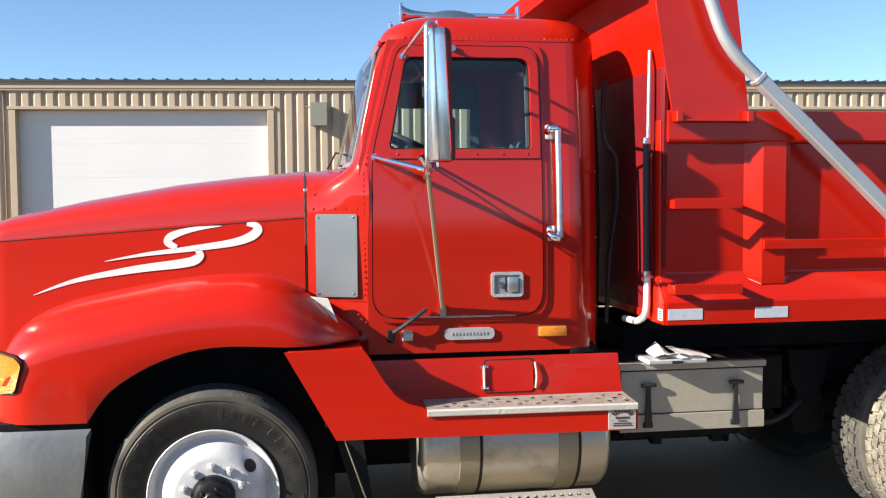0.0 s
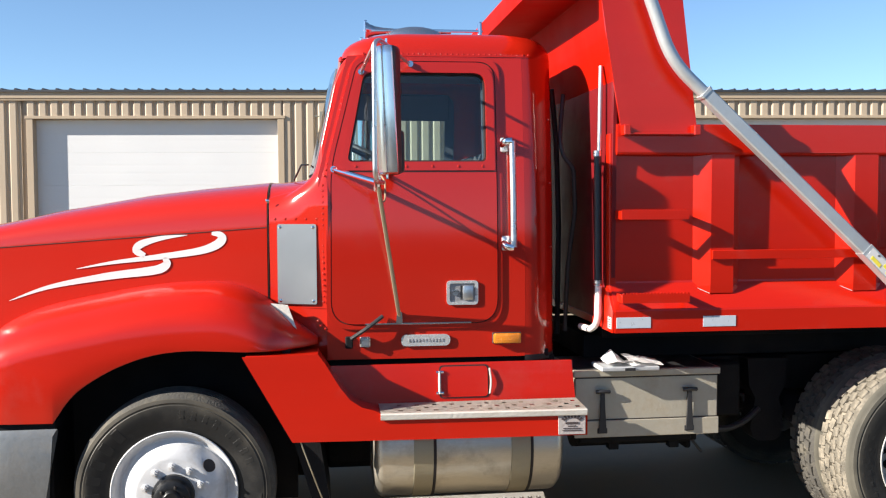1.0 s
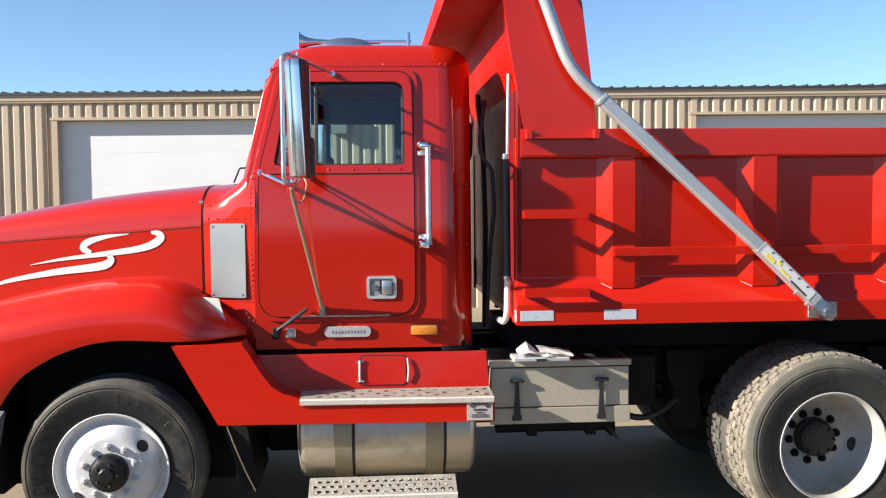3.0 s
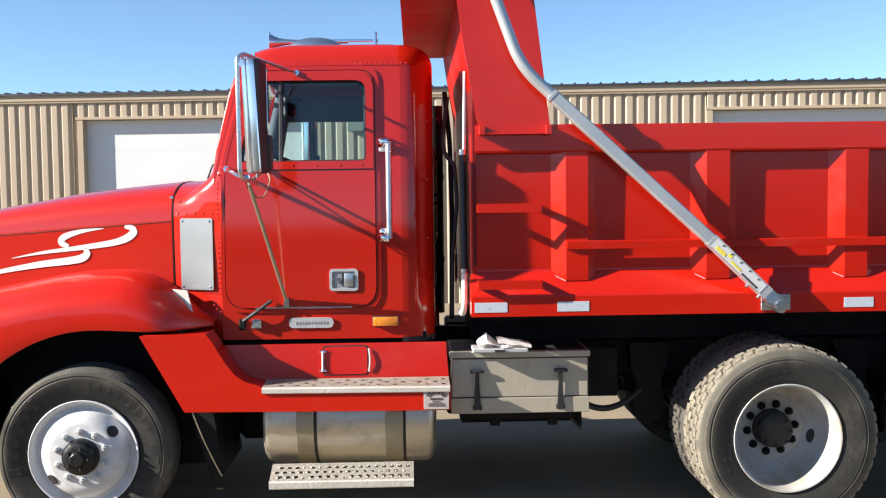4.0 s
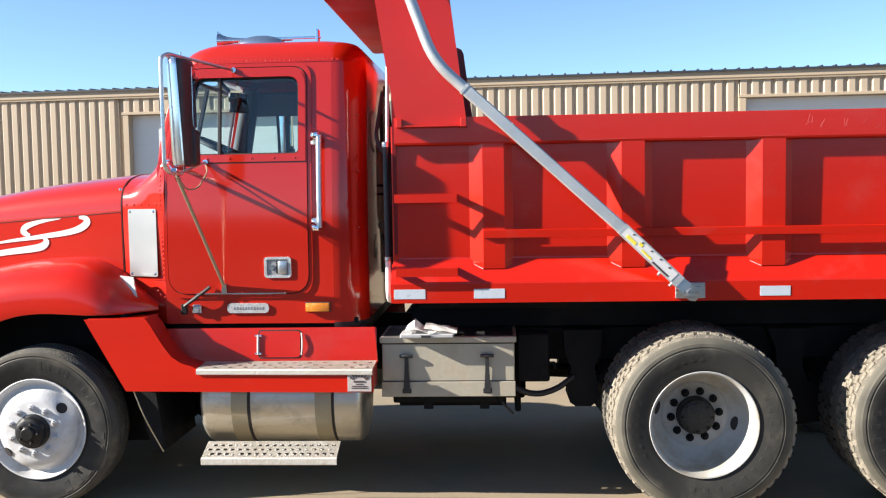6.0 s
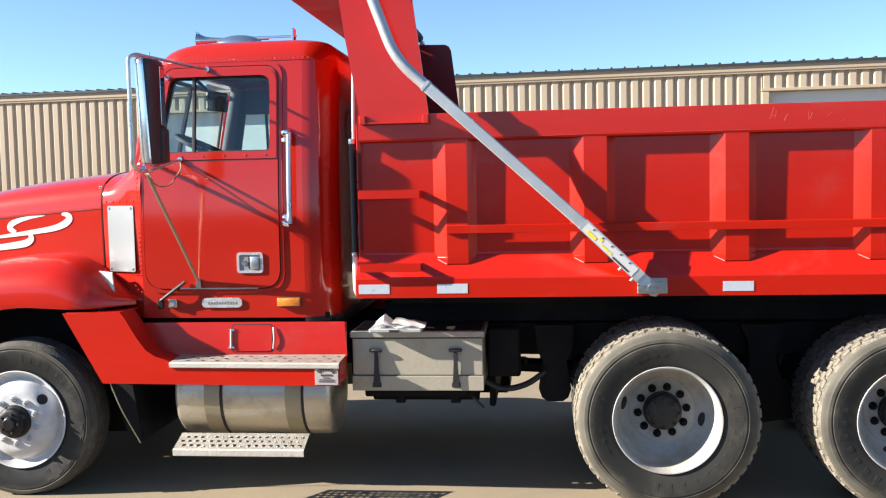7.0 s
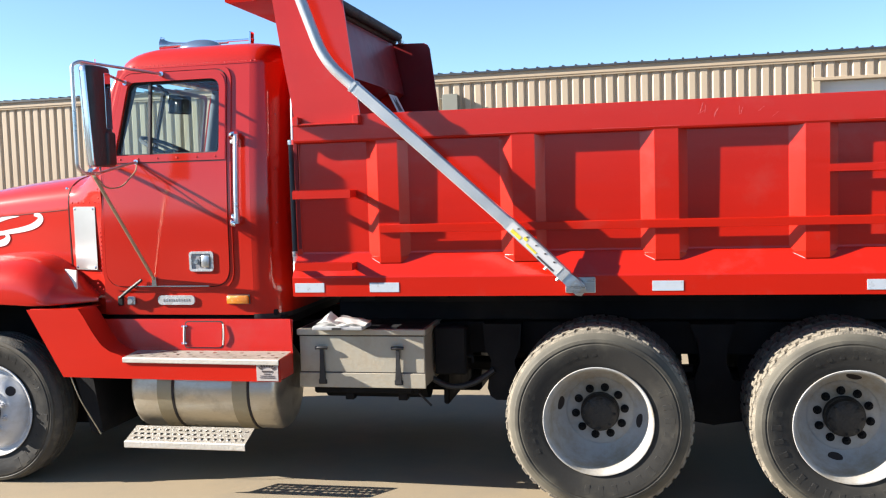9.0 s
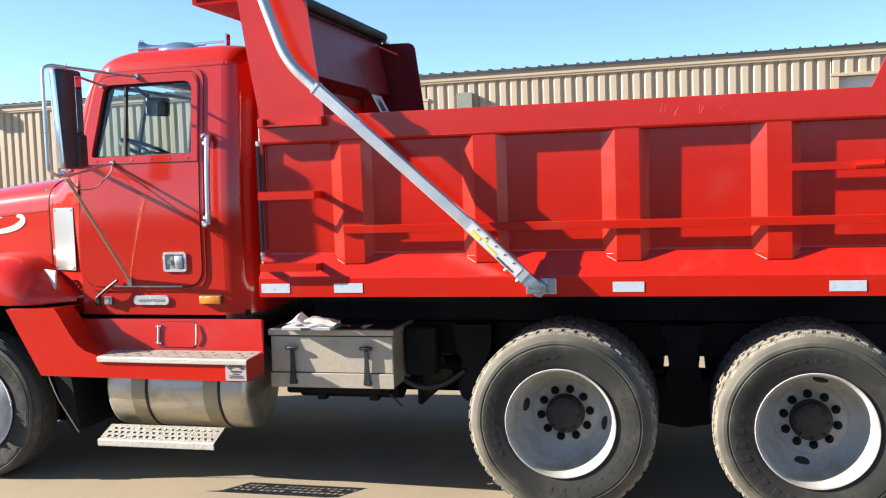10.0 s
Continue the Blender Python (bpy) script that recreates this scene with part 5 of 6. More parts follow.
RIBS = [(2.793, 2.918), (3.594, 3.726), (4.392, 4.522), (5.188, 5.312), (5.985, 6.11)]
for x0, x1 in RIBS:
    part("rib", rib(x0, x1, 0.085), RED_BODY, body, both=True, smooth=0)
    part("worn_weld", tube([(x0 - 0.079, PANEL_Y - 0.010, 1.497), (x0 - 0.004, RIB_Y + 0.003, 1.461)], 0.0019, 6), BRIGHT, body, "bare worn weld at the rib foot")
part("side_bar", loft([[Vector((x, y, z)) for y, z in ((RIB_Y - 0.015, 1.642), (RIB_Y - 0.016, 1.686), (RIB_Y - 0.012, 1.689), (RIB_Y + 0.002, 1.689), (RIB_Y + 0.002, 1.640))] for x in (2.797, BX1)]), RED_BODY, body, both=True, smooth=0)
part("upper_bar", loft([[Vector((x, y, z)) for y, z in ((RIB_Y - 0.002, 1.927), (RIB_Y - 0.002, 1.966), (RIB_Y + 0.012, 1.968), (RIB_Y + 0.012, 1.925))] for x in (5.312, BX1)]), RED_BODY, body, smooth=0)
part("bar_socket", tube([(5.62, RIB_Y - 0.004, 1.945), (5.76, RIB_Y - 0.010, 1.95)], 0.022, 14), RED_BODY, body)
sb = bmesh.new()
for y in (PANEL_Y + 0.015, 2 * YC - PANEL_Y - 0.04):
    block((BX0 + 0.02, y, 1.31), (BX1, y + 0.02, 2.33), 0, sb)
part("inner_lining", sb, RED_BODY, body, smooth=0)


sc = bmesh.new()
rng = random.Random(11)
for k in range(9):
    x, z, h = rng.uniform(4.62, 5.12), rng.uniform(2.24, 2.30), rng.uniform(0.02, 0.05)
    tube([(x + 0.003 * k % 0.011 * i + 0.001 * math.sin(k + 2.0 * i), RAIL_Y - 0.0028, z + h * (i / 4 - 0.5)) for i in range(5)], 0.0010, 5, 0.004, sc)
for x0, z in ((3.15, 2.20), (4.05, 2.203), (5.5, 2.201)):
    tube([(x0 + 0.12 * i, RAIL_Y - 0.0026, z + 0.002 * math.sin(i * 2.1)) for i in range(5)], 0.0012, 5, 0.01, sc)
part("paint_scratch", sc, SCRATCH, body, "pale scratches in the rail's paint", kind="stuff")


# climbing treads, plates, tape
def tread(x0, x1, z0, z1, y1):
    """An open step: a toothed front bar held off the panel by two end plates."""
    bm = block((x0, y1, z0), (x1, y1 + 0.008, z1), 0.001)
    x = x0 + 0.006
    while x < x1 - 0.01:
        block((x, y1, z1 - 0.001), (x + 0.009, y1 + 0.008, z1 + 0.006), 0, bm)
        x += 0.018
    for x in (x0, x1 - 0.008):
        block((x, y1 + 0.006, z0 + 0.002), (x + 0.008, PANEL_Y, z1 - 0.002), 0, bm)
    return bm


for z0, z1, y1 in ((1.853, 1.900, 4.112), (1.425, 1.472, 4.098)):
    part("climbing_tread", tread(2.285, 2.645, z0, z1, y1), RED_BODY, body, "toothed red climbing tread", smooth=0)
part("guard_lip", block((2.305, 4.125, 2.288), (2.70, 4.18, 2.298), 0.002), RED_BODY, body, smooth=0)
for x in (2.30, 2.672):
    part("lip_block", block((x, 4.12, 2.285), (x + 0.035, 4.18, 2.338), 0.004), RED_BODY, body)
for x0, x1 in ((2.268, 2.452), (2.735, 2.914), (4.370, 4.540), (5.49, 5.67)):
    part("reflective_tape", block((x0, LOW_Y - 0.0025, 1.292), (x1, LOW_Y, 1.348), 0.0005), TAPE, body, "silver reflective tape", both=True, smooth=0)
part("warning_sticker", plate([(LOW_Y + 0.025, 1.285), (LOW_Y + 0.085, 1.285), (LOW_Y + 0.085, 1.345), (LOW_Y + 0.025, 1.345)], [], lambda u, v, w: Vector((BX0 - 0.0135 + w, u, v)), 0.0015), WHITE, body, smooth=0)
ss = bmesh.new()
for k in range(4):
    block((BX0 - 0.0145, LOW_Y + 0.032, 1.293 + k * 0.012), (BX0 - 0.0133, LOW_Y + 0.078, 1.299 + k * 0.012), 0, ss)
part("sticker_bars", ss, DARK_PRINT, body, smooth=0, kind="stuff")

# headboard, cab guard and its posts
part("headboard", plate([(LOW_Y + 0.10, 1.27), (2 * YC - LOW_Y - 0.10, 1.27), (2 * YC - 4.19, 2.74), (2 * YC - 4.19, 3.07), (4.19, 3.07), (4.19, 2.74)], [], lambda u, v, w: Vector((BX0 + 0.006 + w, u, v)), 0.02), SHADED_RED, body, "red steel headboard, coloured darker for its shade", smooth=0)
part("cab_guard", loft([[Vector((x, y, z)) for x, z in ((2.275, 3.055), (1.895, 3.045), (1.872, 3.052), (1.866, 3.165), (1.874, 3.175), (1.886, 3.165), (1.90, 3.062), (2.275, 3.072))] for y in (4.20, 6.52)]), RED_DULL, body, "red cab guard canopy with a folded lip", smooth=20)
for y in (4.62, 5.36, 6.10):
    part("guard_rib", loft([[Vector((2.27, y - 0.02, z)), Vector((2.27, y + 0.02, z)), Vector((x1, y + 0.02, z)), Vector((x1, y - 0.02, z))] for z, x1 in ((3.075, 1.90), (3.13, 2.0))]), RED_BODY, body, smooth=0)
part("guard_lining", loft([[Vector((x, y, z)) for x, z in ((2.31, 2.60), (2.40, 2.66), (2.325, 3.04), (2.32, 3.075), (2.305, 3.075), (2.31, 3.02), (2.37, 2.68), (2.30, 2.63))] for y in (4.20, 6.50)]), SHADED_RED, body, "red lining of the cab guard, coloured darker for its shade", smooth=20)
POST = [(2.302, 2.295), (2.705, 2.295), (2.70, 2.36), (2.618, 3.03), (2.60, 3.065), (2.57, 3.08), (2.175, 3.09), (2.185, 3.04), (2.222, 2.78), (2.285, 2.40)]
part("guard_post", plate(POST, [], side(4.170), 0.012), RED_BODY, body, "broad red cab guard support plate", smooth=0)
part("guard_post", plate(POST, [], side(2 * YC - 4.182), 0.012), SHADED_RED, body, "broad red cab guard support plate, coloured darker for its shade", smooth=0)
part("post_flange", plate([(2.30, 2.19), (2.30, 2.40), (2.225, 2.79), (2.19, 3.04), (2.18, 3.09), (2.195, 3.09), (2.20, 3.04), (2.238, 2.79), (2.315, 2.40), (2.315, 2.19)], [], side(4.182), 2 * (YC - 4.182)), RED_DULL, body, "leaning upper headboard", smooth=0)
part("corner_post", block((BX0 - 0.004, PANEL_Y - 0.006, 1.47), (BX0 + 0.03, PANEL_Y + 0.06, 2.30), 0.003), RED_BODY, body, both=True)
part("sign_bracket", loft([[Vector((2.298, y, 2.64)), Vector((2.366, y, 2.64)), Vector((2.442, y, 2.483)), Vector((2.298, y, 2.483))] for y in (6.10, 6.32)]), RED_BODY, body, smooth=0)
part("safety_sign", plate([(6.08, 2.485), (6.34, 2.485), (6.34, 2.636), (6.08, 2.636)], [], lambda u, v, w: Vector((2.372 + (2.636 - v) * 0.49 + w, u, v)), 0.003), WHITE, body, "small white safety sign", smooth=0)
part("sign_print", plate([(6.14, 2.50), (6.27, 2.51), (6.24, 2.62), (6.19, 2.57), (6.15, 2.61)], [], lambda u, v, w: Vector((2.376 + (2.636 - v) * 0.49 + w, u, v)), 0.002), DARK_PRINT, body, smooth=0)

# tailgate and rear corner post
part("tailgate", block((BX1, 4.20, 1.30), (BX1 + 0.06, 6.52, 2.50), 0.01), RED_BODY, body)
part("rear_post", plate([(5.70, 2.34), (BX1 + 0.05, 2.34), (BX1 + 0.05, 2.62), (5.83, 2.62)], [], side(4.19), 0.014), RED_BODY, body, smooth=0)

# tarp roll, arm and its pivot
tarp = part("tarp_roll", tube([(2.36, 4.22, 3.135), (2.36, 6.50, 3.135)], 0.036, 18), TARP, truck, "black rolled mesh tarp")
part("tarp_cover", block((2.27, 4.21, 3.085), (2.335, 6.57, 3.19), 0.015), TARP, tarp)
part("roller_bracket", block((2.37, 6.44, 3.07), (2.41, 6.52, 3.10), 0.006), TUBE, tarp)
part("tarp_cap", tube([(2.36, 6.50, 3.135), (2.36, 6.56, 3.135)], 0.022, 12), TUBE, tarp)
AY = 4.072
arm = part("tarp_arm", tube([(2.742, AY, 2.458), (2.530, AY, 2.652), (2.392, AY, 3.03), (2.22, AY + 0.02, 3.50)], 0.0325, 20, 0.17), ARM, truck, "silver bent tarp arm", smooth=40)
la0, la1 = Vector((2.70, AY, 2.4965)), Vector((3.615, AY, 1.660))
ld = (la1 - la0).normalized()
lu = Vector((-ld.z, 0, ld.x))
bar_ring = lambda o, h: [o + lu * (h * a) + Vector((0, h * b, 0)) for a, b in ((0.8, -1), (1, -0.8), (1, 0.8), (0.8, 1), (-0.8, 1), (-1, 0.8), (-1, -0.8), (-0.8, -1))]
part("square_bar", loft([bar_ring(la0, 0.0335), bar_ring(la1, 0.0335)]), ARM, arm, "square silver lower arm", smooth=0)
part("arm_collar", loft([bar_ring(la0 + ld * k, 0.0365) for k in (-0.004, 0.012)]), ARM, arm, smooth=0)
d = Vector((3.97 - 3.612, 0, 1.315 - 1.661)).normalized()
u = Vector((-d.z, 0, d.x))
J, F = Vector((3.58, AY, 1.692)), Vector((3.90, AY, 1.383))
bx = lambda o, half, depth: [o + u * a + Vector((0, b, 0)) for a, b in ((half, -depth), (half, depth), (-half, depth), (-half, -depth))]
part("arm_sleeve", loft([bx(J, 0.035, 0.036), bx(F, 0.035, 0.036)]), ARM, arm, "square silver arm sleeve", smooth=0)
part("arm_knuckle", loft([bx(F, 0.032, 0.030), bx(F + d * 0.05, 0.038, 0.034), bx(F + d * 0.11, 0.036, 0.034), bx(F + d * 0.135, 0.02, 0.03)]), STEEL, arm, smooth=0)
part("pivot_bolt", tube([F + d * 0.085 + Vector((0, -0.05, 0)), F + d * 0.085 + Vector((0, 0.06, 0))], 0.024, 12), STEEL, arm)
part("pivot_plate", block((3.89, LOW_Y - 0.014, 1.283), (4.058, LOW_Y, 1.372), 0.003), STEEL, arm, "galvanised pivot plate")
fy = AY - 0.0375
st = lambda a0, a1, h0, h1, y: plate([(a0, h0), (a1, h0), (a1, h1), (a0, h1)], [], lambda p, q, w: J + d * p + u * q + Vector((0, y - AY + w, 0)), 0.001)
part("sticker", st(0.02, 0.40, -0.030, 0.028, fy - 0.0005), WHITE, arm, "white and yellow warning sticker", smooth=0)
for a0, a1, h0, h1 in ((0.045, 0.115, -0.024, -0.004), (0.125, 0.15, -0.006, 0.012), (0.16, 0.235, -0.022, -0.010)):
    part("sticker_yellow", st(a0, a1, h0, h1, fy - 0.002), YELLOW, arm, smooth=0)
sp = bmesh.new()
for a in range(5):
    p = J + d * (0.07 + a * 0.068) + u * 0.018 + Vector((0, fy - AY - 0.002, 0))
    block(p - Vector((0.006, 0.0005, 0.004)), p + Vector((0.006, 0.0005, 0.004)), 0, sp)
part("sticker_bars", sp, DARK_PRINT, arm, smooth=0, kind="stuff")
part("sticker_bar", st(0.25, 0.37, -0.028, -0.018, fy - 0.002), DARK_PRINT, arm, smooth=0)
for t in (0.33, 0.42):
    part("arm_bolt", tube([J + d * t - u * 0.055, J + d * t - u * 0.03], 0.009, 8), STEEL, arm)
for x, z in ((2.725, 2.437), (2.800, 2.374)):
    q = Vector((x, AY, z))
    part("arm_bolt", tube([q + u * 0.03, q], 0.009, 8), HORN, arm)
part("arm_scuff", st(-0.862, -0.852, -0.012, 0.008, AY - 0.0330), WHITE, arm, smooth=0)

# standpipe at the front corner of the body
pipe = part("standpipe", tube([(2.226, 4.315, 2.18), (2.236, 4.32, 2.66)], 0.0125, 14), TUBE, truck, "pale pipe with a black rubber sleeve")
part("rubber_sleeve", tube([(2.22, 4.305, 1.50), (2.217, 4.312, 2.20)], 0.020, 14), HOSE, pipe)
part("pipe_clamp", tube([(2.216, 4.312, 2.185), (2.216, 4.312, 2.215)], 0.023, 14), STEEL, pipe)
part("pipe_clamp", tube([(2.22, 4.305, 1.50), (2.22, 4.305, 1.53)], 0.023, 14), STEEL, pipe)
part("pipe_elbow", tube([(2.22, 4.303, 1.50), (2.218, 4.31, 1.30), (2.213, 4.42, 1.252), (2.213, 4.62, 1.245)], 0.018, 14, 0.10), PIPEWHITE, pipe)
part("air_hose", tube([(2.15, 4.78, 2.56), (2.125, 4.74, 2.38), (2.112, 4.70, 2.28), (2.13, 4.69, 2.20), (2.185, 4.68, 2.14), (2.20, 4.70, 1.9), (2.17, 4.74, 1.6), (2.16, 4.78, 1.2)], 0.013, 8, 0.06), HOSE, pipe, "black air hose")
part("air_hose", tube([(2.14, 5.02, 2.62), (2.17, 5.02, 2.3), (2.18, 5.0, 1.8), (2.17, 5.0, 1.15)], 0.016, 8, 0.08), HOSE, pipe)
can = part("air_canister", loft([[Vector((2.05 + rx * math.sin(a), 5.62 + ry * math.cos(a), z)) for a in (2 * math.pi * k / 28 for k in range(28))]
     for z, rx, ry in ((1.70, 0.03, 0.26), (1.71, 0.045, 0.34), (1.74, 0.052, 0.385), (2.24, 0.052, 0.385), (2.27, 0.045, 0.34), (2.28, 0.03, 0.26))]), DUSTY, cab, "dusty tan canister behind the cab", smooth=40)
for z in (1.90, 1.96):
    part("canister_strap", loft([[Vector((2.05 + rx * math.sin(a), 5.62 + ry * math.cos(a), zz)) for a in (2 * math.pi * k / 28 for k in range(28))] for zz, rx, ry in ((z - 0.008, 0.056, 0.389), (z + 0.008, 0.056, 0.389))]), BLACK, can)
part("canister_neck", loft([[Vector((2.055 + r * math.sin(a), 5.60 + r * 7 * math.cos(a), z)) for a in (2 * math.pi * k / 20 for k in range(20))] for z, r in ((1.34, 0.032), (1.60, 0.034), (1.66, 0.040), (1.72, 0.040))]), DUSTY, can, smooth=40)
part("neck_clamp", loft([[Vector((2.055 + r * math.sin(a), 5.60 + r * 7 * math.cos(a), z)) for a in (2 * math.pi * k / 20 for k in range(20))] for z, r in ((1.665, 0.046), (1.70, 0.046))]), TREADPLATE, can)
part("drain_hose", tube([(2.08, 5.22, 1.62), (2.10, 5.18, 1.55), (2.10, 5.20, 1.47), (2.09, 5.26, 1.45), (2.09, 5.28, 1.52)], 0.008, 8, 0.03), HOSE, can)
part("hose_loop", tube([(2.09, 5.20, 2.46), (2.10, 5.10, 2.44), (2.10, 5.08, 2.34), (2.10, 5.12, 2.24), (2.09, 5.24, 2.20)], 0.012, 8, 0.06), HOSE, can)
stack = part("exhaust_stack", tube([(2.10, 6.43, 1.02), (2.10, 6.43, 2.66)], 0.068, 24), BLACK, chassis, "black upright exhaust stack behind the cab")
for z in (1.45, 2.1):
    part("stack_clamp", tube([(2.10, 6.43, z - 0.02), (2.10, 6.43, z + 0.02)], 0.073, 24), BLACK, stack)

# ---- wheels ----
def letter_blocks(bm, r, depth, a0, a1, count, h=0.056, w=0.032):
    """Raised plain bars on the tyre's side, in place of moulded letters."""
    for k in range(count):
        a = radians(a0 + (a1 - a0) * k / max(1, count - 1))
        m = Matrix.Rotation(-a, 4, "Y") @ Matrix.Translation((r, depth, 0)) @ Matrix.Rotation(radians(-8.5), 4, "Z")
        n0 = len(bm.verts)
        block((-h / 2, -0.0012, -w * 0.42), (h / 2, 0.003, w * 0.42), 0.0008, bm)
        bm.verts.ensure_lookup_table()
        bmesh.ops.transform(bm, matrix=m, verts=bm.verts[n0:])


def tyre(R, lugs):
    """A truck tyre with its outer side at depth 0, growing to +y."""
    side_prof = [(0.300, 0.045), (0.306, 0.022), (0.322, 0.012), (0.345, 0.008), (0.372, 0.002), (0.40, -0.004), (0.43, -0.008), (0.446, -0.008), (0.450, -0.0045), (0.456, -0.0045), (0.460, -0.007), (0.478, -0.003), (0.480, 0.0), (R - 0.042, 0.006), (R - 0.024, 0.018), (R - 0.008, 0.036)]
    if lugs:
        tread_prof = [(R - 0.014, 0.044), (R - 0.016, 0.11), (R - 0.016, 0.19), (R - 0.014, 0.236)]
    else:
        tread_prof = [(R, 0.046)]
        for g in (0.075, 0.115, 0.155, 0.195):
            tread_prof += [(R + 0.003, g - 0.006), (R - 0.012, g - 0.004), (R - 0.012, g + 0.004), (R + 0.003, g + 0.006)]
        tread_prof += [(R, 0.234)]
    back = [(r, 0.28 - d) for r, d in reversed(side_prof)]
    prof = side_prof + tread_prof + back
    ns, ntr = len(side_prof), len(tread_prof)
    slots = [1 if ns - 2 <= i <= ns + ntr else 0 for i in range(len(prof) - 1)]
    bm = lathe(prof, 72, slots=slots)
    return bm


LUG_ROWS = ((0.034, 0.086, 0.0), (0.094, 0.137, 0.5), (0.143, 0.186, 0.0), (0.194, 0.250, 0.5))
LUGS = 46


def lug_pose(R, row, k):
    d0, d1, off = LUG_ROWS[row]
    return Matrix.Rotation(-2 * math.pi * (k + off) / LUGS, 4, "Y") @ Matrix.Translation((R - 0.0225, (d0 + d1) / 2, 0)) @ Matrix.Rotation(radians(8 if row % 2 else -8), 4, "X")


def lug_mesh(row):
    d0, d1, off = LUG_ROWS[row]
    return block((-0.023, (d0 - d1) / 2, -0.027), (0.023, (d1 - d0) / 2, 0.027), 0.004)


def lug_rows(R, rows):
    bm = bmesh.new()
    for row in rows:
        d0, d1, off = LUG_ROWS[row]
        for k in range(LUGS):
            bmesh.ops.create_cube(bm, size=1, matrix=lug_pose(R, row, k) @ Matrix.Diagonal((0.046, d1 - d0, 0.054, 1)))
    return bm


RR = 0.535
TYRE_R, TYRE_F = tyre(RR, True), tyre(0.500, False)
MARK_R, MARK_F = bmesh.new(), bmesh.new()
letter_blocks(MARK_R, 0.402, -0.0031, 148, 196, 6, 0.048, 0.030)
letter_blocks(MARK_R, 0.402, -0.0031, 80, 104, 4, 0.048, 0.030)
letter_blocks(MARK_R, 0.400, -0.0031, 13, -112, 12, 0.056, 0.034)
letter_blocks(MARK_R, 0.402, -0.0024, 212, 234, 5, 0.030, 0.018)
letter_blocks(MARK_F, 0.402, -0.0035, 60, 84, 4, 0.045, 0.028)
letter_blocks(MARK_F, 0.402, -0.0035, 96, 122, 4, 0.045, 0.028)
letter_blocks(MARK_F, 0.400, -0.0035, -24, 33, 6, 0.070, 0.050)
letter_blocks(MARK_F, 0.400, -0.0035, 170, 232, 6, 0.070, 0.050)


def mesh_of(name, bm, mats, smooth=35):
    me = bpy.data.meshes.new(name)
    bmesh.ops.recalc_face_normals(bm, faces=bm.faces)
    bm.to_mesh(me)
    bm.free()
    for m in mats:
        me.materials.append(m)
    me.shade_smooth()
    me.set_sharp_from_angle(angle=radians(smooth))
    return me


tyre_rear, tyre_front = mesh_of("tyre", TYRE_R, [RUBBER, TREAD]), mesh_of("tyre", TYRE_F, [FRONT_RUBBER, FRONT_AND_SHADED_TREAD])
marks_rear, marks_front = mesh_of("sidewall_relief", MARK_R, [RUBBER]), mesh_of("sidewall_relief", MARK_F, [FRONT_RUBBER])
lug_blocks = [mesh_of("tread_block", lug_mesh(r), [TREAD]) for r in (0, 1)]
# Inner duals take the darker tread, so their shade is in the colour.
tyre_inner, lugs_dual = mesh_of("tyre", tyre(RR, True), [RUBBER, FRONT_AND_SHADED_TREAD]), mesh_of("tread_relief", lug_rows(RR, (0, 1, 2, 3)), [FRONT_AND_SHADED_TREAD])
lugs_inner, lugs_all = mesh_of("tread_relief", lug_rows(RR, (2, 3)), [TREAD]), mesh_of("tread_relief", lug_rows(RR, (0, 1, 2, 3)), [TREAD])
# dished rear rim: flange at depth 0.02, disc deep inside
dished = [(0.292, 0.055), (0.302, 0.030), (0.312, 0.014), (0.316, 0.006), (0.313, 0.002), (0.306, 0.004), (0.298, 0.016), (0.290, 0.05), (0.284, 0.11), (0.278, 0.165), (0.266, 0.208), (0.246, 0.244), (0.222, 0.270), (0.202, 0.284), (0.195, 0.279), (0.187, 0.277), (0.100, 0.277), (0.098, 0.30)]
rim_rear = mesh_of("wheel", lathe(dished, 72), [GREY_WHEEL])
inner_rim = mesh_of("inner_rim", lathe([(0.31, 0.02), (0.29, 0.06), (0.28, 0.20), (0.31, 0.26)], 48), [GREY_WHEEL])
bulged = [(0.292, 0.05), (0.302, 0.028), (0.312, 0.012), (0.316, 0.004), (0.312, 0.0), (0.304, 0.003), (0.296, 0.018), (0.285, 0.036), (0.272, 0.046), (0.262, 0.044), (0.252, 0.030), (0.240, 0.010), (0.225, -0.008), (0.205, -0.022), (0.186, -0.030), (0.176, -0.031), (0.090, -0.031), (0.088, -0.01)]
rim_front = mesh_of("wheel", lathe(bulged, 72), [WHITE_WHEEL])


def nut_mesh(r, h, mats, washer=True):
    bm = bmesh.new()
    rot = Matrix.Rotation(radians(90), 4, "X")
    if washer:
        bmesh.ops.create_cone(bm, cap_ends=True, segments=14, radius1=r * 1.35, radius2=r * 1.3, depth=h * 0.35, matrix=Matrix.Translation((0, -h * 0.17, 0)) @ rot)
    bmesh.ops.create_cone(bm, cap_ends=True, segments=6, radius1=r * 1.1, radius2=r, depth=h, matrix=Matrix.Translation((0, -h * 0.6, 0)) @ rot)
    bmesh.ops.create_cone(bm, cap_ends=True, segments=10, radius1=r * 0.55, radius2=r * 0.5, depth=h * 0.7, matrix=Matrix.Translation((0, -h * 1.35, 0)) @ rot)
    return mesh_of("lug_nut", bm, mats)


